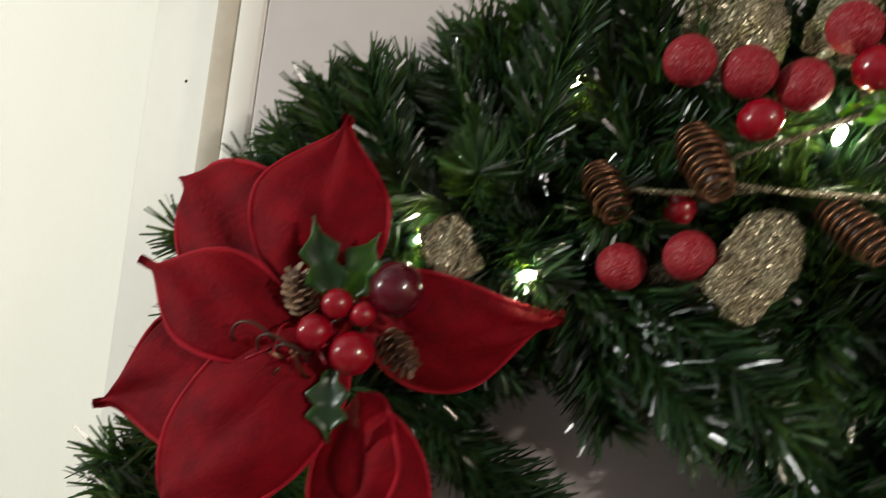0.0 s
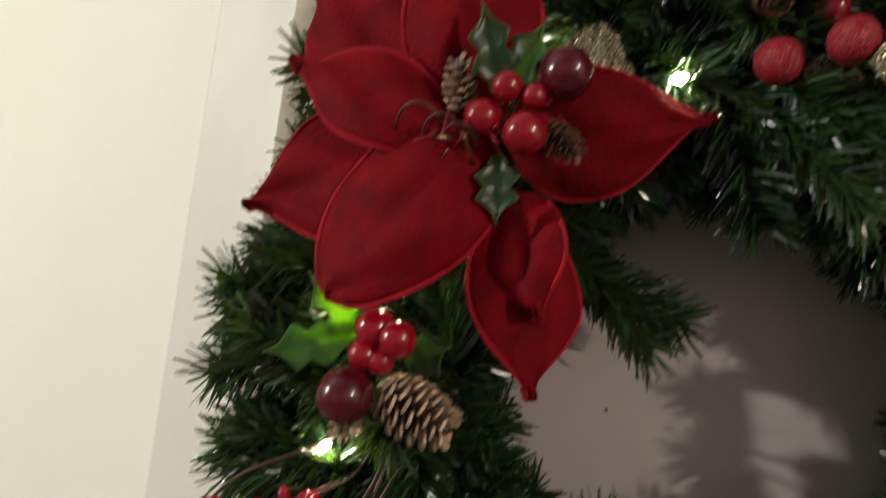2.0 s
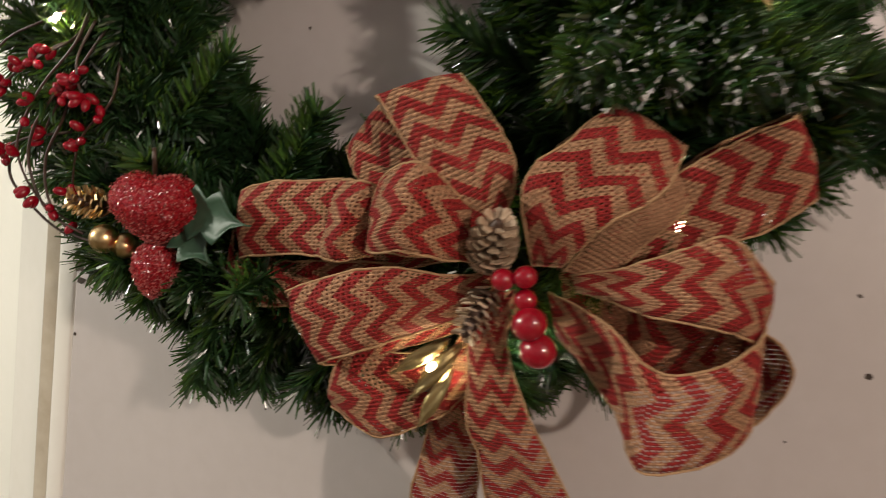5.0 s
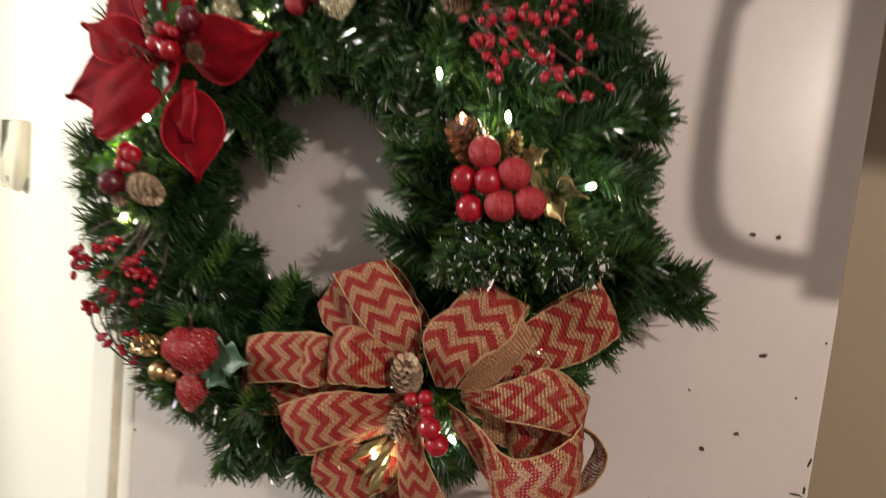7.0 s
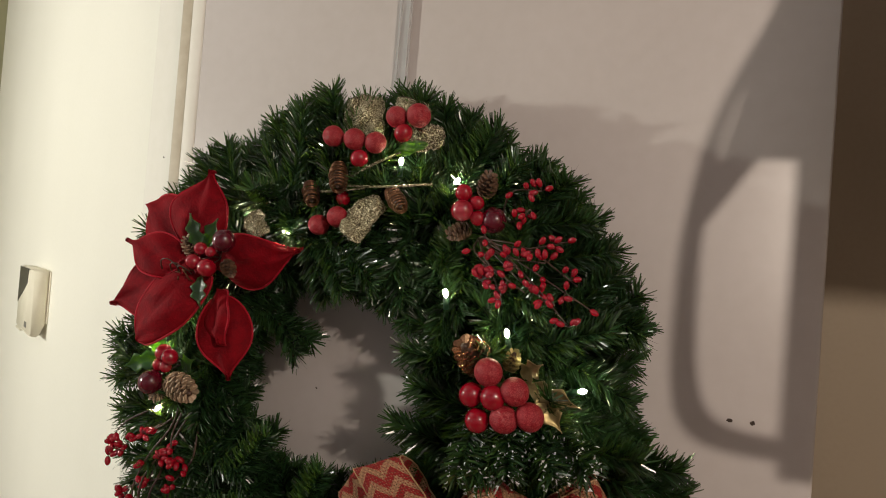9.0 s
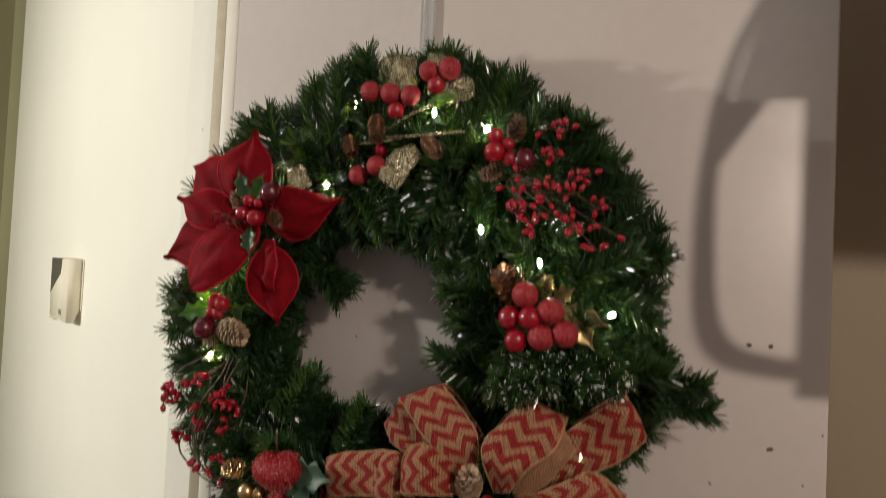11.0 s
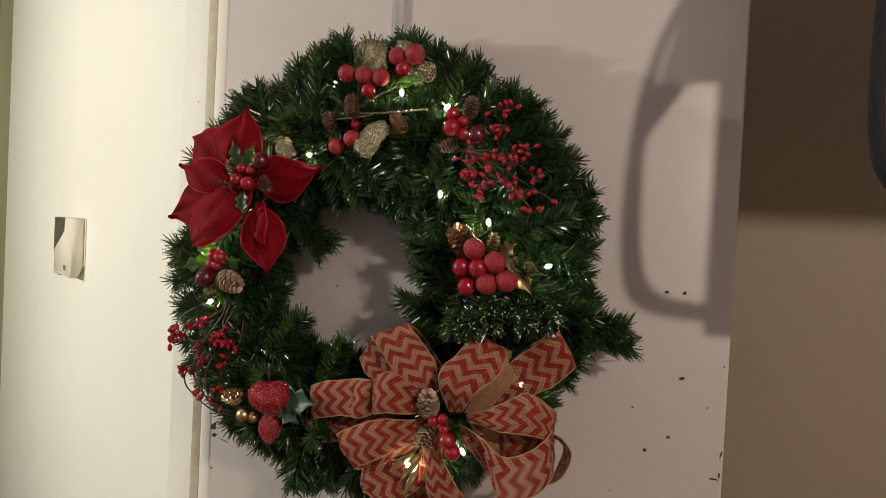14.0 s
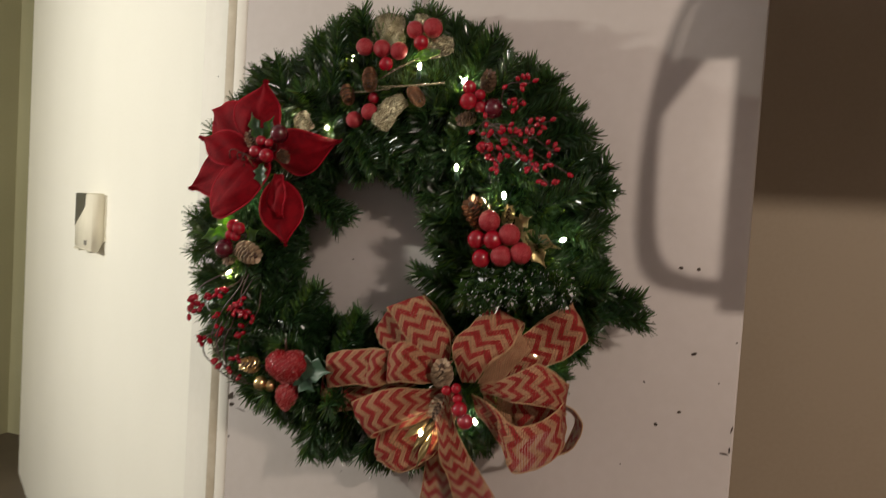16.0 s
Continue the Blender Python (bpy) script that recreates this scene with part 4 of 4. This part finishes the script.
def ribbon(name, pairs, bulge=0.012, back=0.0, material=RIBBON, n=24, nv=8, wired=True, ripple=0.12, drop=0.0):
    """A ribbon between two edge lines, outer end first; back carries it round the end and behind."""
    left, right = [Vector(a) for a, b in pairs], [Vector(b) for a, b in pairs]
    if back:
        for e in (left, right):
            out = (e[0] - e[1]).normalized()
            behind = [p + Vector((0, back, -drop)) for p in e]
            inner = behind[-1] + Vector((0, -back * 0.4, drop * 0.7))
            e.insert(0, e[0] + out * 0.006 + Vector((0, back * 0.5, -drop * 0.5)))
            for p in behind[:-1]:
                e.insert(0, p - out * 0.003)
            e.insert(0, inner)
    n = n * 2 if back else n
    la, ra = spline(left, n), spline(right, n)
    wide = sum((a - b).length for a, b in zip(la, ra)) / (n + 1)
    me = bpy.data.meshes.new(name)
    verts, faces, uvs = [], [], []
    run = 0.0
    start = random.uniform(0, 0.05)
    full = 0.062
    for i, (a, b) in enumerate(zip(la, ra)):
        if i:
            run += ((a + b) / 2 - (la[i - 1] + ra[i - 1]) / 2).length
        for j in range(nv + 1):
            v = j / nv
            p = a.lerp(b, v)
            p = p + Vector((0, -1, 0)) * (bulge * math.sin(math.pi * i / n) + ripple * 0.03 * math.sin(math.pi * v) + 0.0015 * math.sin(9 * i / n + 7 * v))
            p = p + noise.noise_vector(p * 28 + Vector((start * 90, 0, 0))) * 0.0028 + noise.noise_vector(p * 75) * 0.0009
            verts.append(p)
            uvs.append((start + run, v * full))
    for i in range(n):
        for j in range(nv):
            k = i * (nv + 1) + j
            faces.append((k, k + 1, k + nv + 2, k + nv + 1))
    me.from_pydata(verts, [], faces)
    layer = me.uv_layers.new(name="UVMap")
    for lp in me.loops:
        layer.data[lp.index].uv = uvs[lp.vertex_index]
    for p in me.polygons:
        p.use_smooth = True
    me.materials.append(material)
    ob = put(name, me, bow)
    so = ob.modifiers.new("thickness", "SOLIDIFY")
    so.thickness, so.offset = 0.0009, 0
    if wired:
        for line, v in ((0, 0), (nv, 1)):
            edge = [verts[i * (nv + 1) + line] + noise.noise_vector(Vector(verts[i * (nv + 1) + line]) * 310) * 0.0009 for i in range(n + 1)]
            part("hem", tube(bmesh.new(), edge, 0.0009, 5), BARE_HEM, ob)
    return ob


BARE_HEM = mat("jute_hem", (0.42, 0.25, 0.13), 0.85, 0, (0.3, 0.17, 0.08), 200, 900, 0.4, 0.0006)
ribbon("loop", [((0.111, -0.15, 1.303), (0.134, -0.15, 1.333)), ((0.129, -0.16, 1.283), (0.165, -0.16, 1.308)), ((0.17, -0.165, 1.275), (0.19, -0.165, 1.286))], 0.006, 0.03, drop=0.012)
ribbon("loop", [((0.139, -0.17, 1.338), (0.19, -0.17, 1.359)), ((0.169, -0.18, 1.307), (0.218, -0.18, 1.332)), ((0.2, -0.185, 1.277), (0.232, -0.185, 1.307)), ((0.216, -0.18, 1.265), (0.229, -0.18, 1.275))], 0.012, 0.04, drop=0.014)
ribbon("loop", [((0.041, -0.165, 1.233), (0.046, -0.165, 1.19)), ((0.05, -0.168, 1.218), (0.068, -0.168, 1.188)), ((0.098, -0.165, 1.224), (0.11, -0.165, 1.195)), ((0.16, -0.165, 1.235), (0.16, -0.165, 1.21))], 0.004, 0.02, drop=0.016)
ribbon("loop", [((0.061, -0.18, 1.268), (0.064, -0.18, 1.224)), ((0.115, -0.19, 1.284), (0.118, -0.19, 1.236)), ((0.156, -0.192, 1.284), (0.151, -0.192, 1.245)), ((0.2, -0.185, 1.27), (0.2, -0.185, 1.25))], 0.012, 0.04, drop=0.02)
ribbon("loop", [((0.146, -0.196, 1.266), (0.151, -0.196, 1.247)), ((0.165, -0.21, 1.297), (0.168, -0.215, 1.253)), ((0.189, -0.215, 1.304), (0.19, -0.22, 1.257)), ((0.213, -0.2, 1.285), (0.217, -0.2, 1.254))], 0.014)
ribbon("loop", [((0.11, -0.2, 1.214), (0.135, -0.2, 1.174)), ((0.161, -0.21, 1.239), (0.164, -0.21, 1.19)), ((0.208, -0.195, 1.242), (0.201, -0.195, 1.209)), ((0.23, -0.185, 1.245), (0.228, -0.185, 1.225))], 0.01, 0.04, drop=0.014)
ribbon("loop", [((0.128, -0.16, 1.145), (0.135, -0.16, 1.125)), ((0.144, -0.17, 1.172), (0.172, -0.17, 1.12)), ((0.206, -0.175, 1.186), (0.209, -0.175, 1.145)), ((0.232, -0.175, 1.21), (0.236, -0.175, 1.18))], 0.01, 0.03, drop=0.006)
ribbon("loop", [((0.278, -0.18, 1.352), (0.321, -0.18, 1.331)), ((0.256, -0.19, 1.329), (0.311, -0.19, 1.308)), ((0.24, -0.198, 1.302), (0.288, -0.198, 1.287)), ((0.252, -0.19, 1.255), (0.268, -0.19, 1.258))], 0.014, 0.04)
ribbon("inner_loop", [((0.319, -0.172, 1.327), (0.331, -0.17, 1.308)), ((0.292, -0.178, 1.291), (0.315, -0.175, 1.28)), ((0.27, -0.18, 1.255), (0.29, -0.18, 1.25))], 0.006, 0, BARE_RIBBON)
ribbon("loop", [((0.375, -0.16, 1.362), (0.399, -0.15, 1.319)), ((0.35, -0.163, 1.345), (0.378, -0.155, 1.298)), ((0.325, -0.165, 1.325), (0.352, -0.165, 1.284)), ((0.29, -0.17, 1.285), (0.305, -0.17, 1.26))], 0.008, 0.03)
ribbon("loop", [((0.379, -0.185, 1.276), (0.381, -0.185, 1.236)), ((0.35, -0.197, 1.294), (0.361, -0.197, 1.243)), ((0.319, -0.2, 1.274), (0.323, -0.2, 1.245)), ((0.275, -0.19, 1.254), (0.28, -0.19, 1.246))], 0.012, 0.045, drop=0.012)
ribbon("loop", [((0.376, -0.2, 1.238), (0.381, -0.2, 1.186)), ((0.332, -0.215, 1.219), (0.335, -0.215, 1.162)), ((0.296, -0.205, 1.238), (0.314, -0.205, 1.188)), ((0.262, -0.185, 1.242), (0.275, -0.185, 1.215))], 0.014, 0.055, drop=-0.03)
ribbon("loop", [((0.377, -0.18, 1.247), (0.366, -0.15, 1.233)), ((0.398, -0.178, 1.235), (0.39, -0.145, 1.226)), ((0.405, -0.175, 1.212), (0.392, -0.14, 1.204)), ((0.39, -0.17, 1.183), (0.375, -0.14, 1.171)), ((0.35, -0.165, 1.165), (0.345, -0.14, 1.16))], 0.004)
ribbon("tail", [((0.263, -0.15, 1.02), (0.33, -0.15, 1.015)), ((0.247, -0.17, 1.103), (0.303, -0.17, 1.105)), ((0.229, -0.185, 1.159), (0.267, -0.185, 1.165)), ((0.223, -0.195, 1.214), (0.245, -0.195, 1.216)), ((0.23, -0.19, 1.24), (0.243, -0.19, 1.24))], 0.012)
ribbon("tail", [((0.19, -0.14, 1.01), (0.245, -0.14, 1.01)), ((0.194, -0.15, 1.079), (0.238, -0.15, 1.085)), ((0.205, -0.165, 1.165), (0.236, -0.165, 1.155)), ((0.225, -0.175, 1.23), (0.245, -0.175, 1.23))], 0.006)
ribbon("loop", [((0.130, -0.2, 1.287), (0.12, -0.2, 1.236)), ((0.148, -0.208, 1.289), (0.137, -0.208, 1.24)), ((0.162, -0.196, 1.285), (0.153, -0.196, 1.245))], 0.004)
ribbon("inner_loop", [((0.376, -0.165, 1.245), (0.378, -0.165, 1.205)), ((0.335, -0.16, 1.242), (0.335, -0.16, 1.2)), ((0.292, -0.17, 1.245), (0.296, -0.17, 1.21))], -0.004, 0, BARE_RIBBON)
knot = ball(1, (0.022, 0.02, 0.026), 20, 12, 0.12)
bmesh.ops.translate(knot, verts=knot.verts, vec=(0.237, -0.18, 1.245))
part("knot", knot, BARE_RIBBON, bow)
bow_things = [bow]
bow_cone = pine_cone("pine_cone", (0.226, -0.195, 1.252), (0.233, -0.225, 1.284), 0.0145, "pale brown pine cone in the bow's centre", CONE_TIP, 9)
bow_things += [bow_cone, pine_cone("pine_cone", (0.23, -0.19, 1.235), (0.222, -0.215, 1.21), 0.012, "pale brown pine cone in the bow's centre", CONE_TIP, 7)]
bow_things.append(berries("berry_pick", [((0.240, -0.22, 1.25), 0.0066, BERRY), ((0.252, -0.22, 1.254), 0.0066, BERRY), ((0.254, -0.218, 1.241), 0.0064, BERRY), ((0.259, -0.222, 1.229), 0.0098, BERRY), ((0.266, -0.218, 1.214), 0.0102, BERRY)], "shiny red berries in the bow's centre", None, (0.25, -0.19, 1.24), "berry picks on the wreath"))

# gold slivers stand in for ribbon lit yellow from behind and small gold bits
for b, p, w in (((0.218, -0.19, 1.2), (0.192, -0.2, 1.158), 0.0055), ((0.21, -0.188, 1.2), (0.178, -0.198, 1.172), 0.005), ((0.215, -0.192, 1.185), (0.2, -0.2, 1.14), 0.005)):
    bow_things.append(tagged(part("glitter_leaf", leaf_bm(b, p, w, 0.004, -0.3, 0, 0.0008, 0.5, nu=14, nv=8, wave=0.18), GOLD_LEAF, None), "gold sliver standing in for lit ribbon and small gold bits", "leaf", "gold leaves in the bow"))

# the bow and what is tucked into it sit close against the pine
SEAT = Vector((0.45, -1.0, 1.45))
for ob in bow_things:
    ob.location = SEAT + (Vector(ob.location) - SEAT) * 1.044
    ob.scale = (1.044, 1.044, 1.044)

# ---- fairy lights ----


def led(at, turn):
    t = thing("fairy_light", at, "small lit warm white bulb of the light string", "light bulb", "fairy lights in the wreath")
    d = Vector((math.cos(turn), -0.35, math.sin(turn))).normalized()
    at = Vector(at)
    m = along(at, at + d)
    put("bulb", BULB_MESH, t, m)
    put("socket", SOCKET_MESH, t, m)


BULB_MESH = mesh_of("bulb", ball(0.0027, (1, 1, 1.7), 12, 8), BULB)
sk = bmesh.new()
tube(sk, [(0, 0, -0.018), (0, 0, -0.005)], 0.0032, 10)
SOCKET_MESH = mesh_of("socket", sk, SOCKET)
LEDS = ((-0.002, -0.108, 1.589, 0.1), (0.137, -0.108, 1.68, 1.4), (0.202, -0.098, 1.661, 0.7), (0.211, -0.14, 1.536, 1.6), (0.281, -0.145, 1.501, 1.7), (0.359, -0.118, 1.447, 0.3), (-0.131, -0.118, 1.473, 0.5),
        (-0.165, -0.108, 1.436, 0.9), (-0.163, -0.108, 1.359, 0.6), (0.006, -0.055, 1.706, 1.1), (-0.066, -0.085, 1.6, 0.4), (0.034, -0.092, 1.166, 2.0), (0.328, -0.1, 1.283, 1.0), (0.192, -0.162, 1.17, 1.4), (0.254, -0.115, 1.184, 2.2))
for x, y, z, a in LEDS:
    led((x, y, z), a)
cord = thing("light_cord", (0.083, -0.1, 1.2), "thin dark green cord of the light string", "cord")
order = sorted(LEDS, key=lambda q: math.atan2(q[2] - CZ, q[0] - CX))
for a, b in zip(order, order[1:] + order[:1]):
    a, b = Vector(a[:3]), Vector(b[:3])
    mid = (a + b) / 2
    rad = Vector((mid.x - CX, 0, mid.z - CZ))
    mid = Vector((CX, -0.06, CZ)) + rad.normalized() * RING if rad.length > 0.05 else mid
    part("wire", tube(bmesh.new(), spline([a + Vector((0, 0.035, 0)), mid, b + Vector((0, 0.035, 0))], 14), 0.0009, 5), SOCKET, cord)
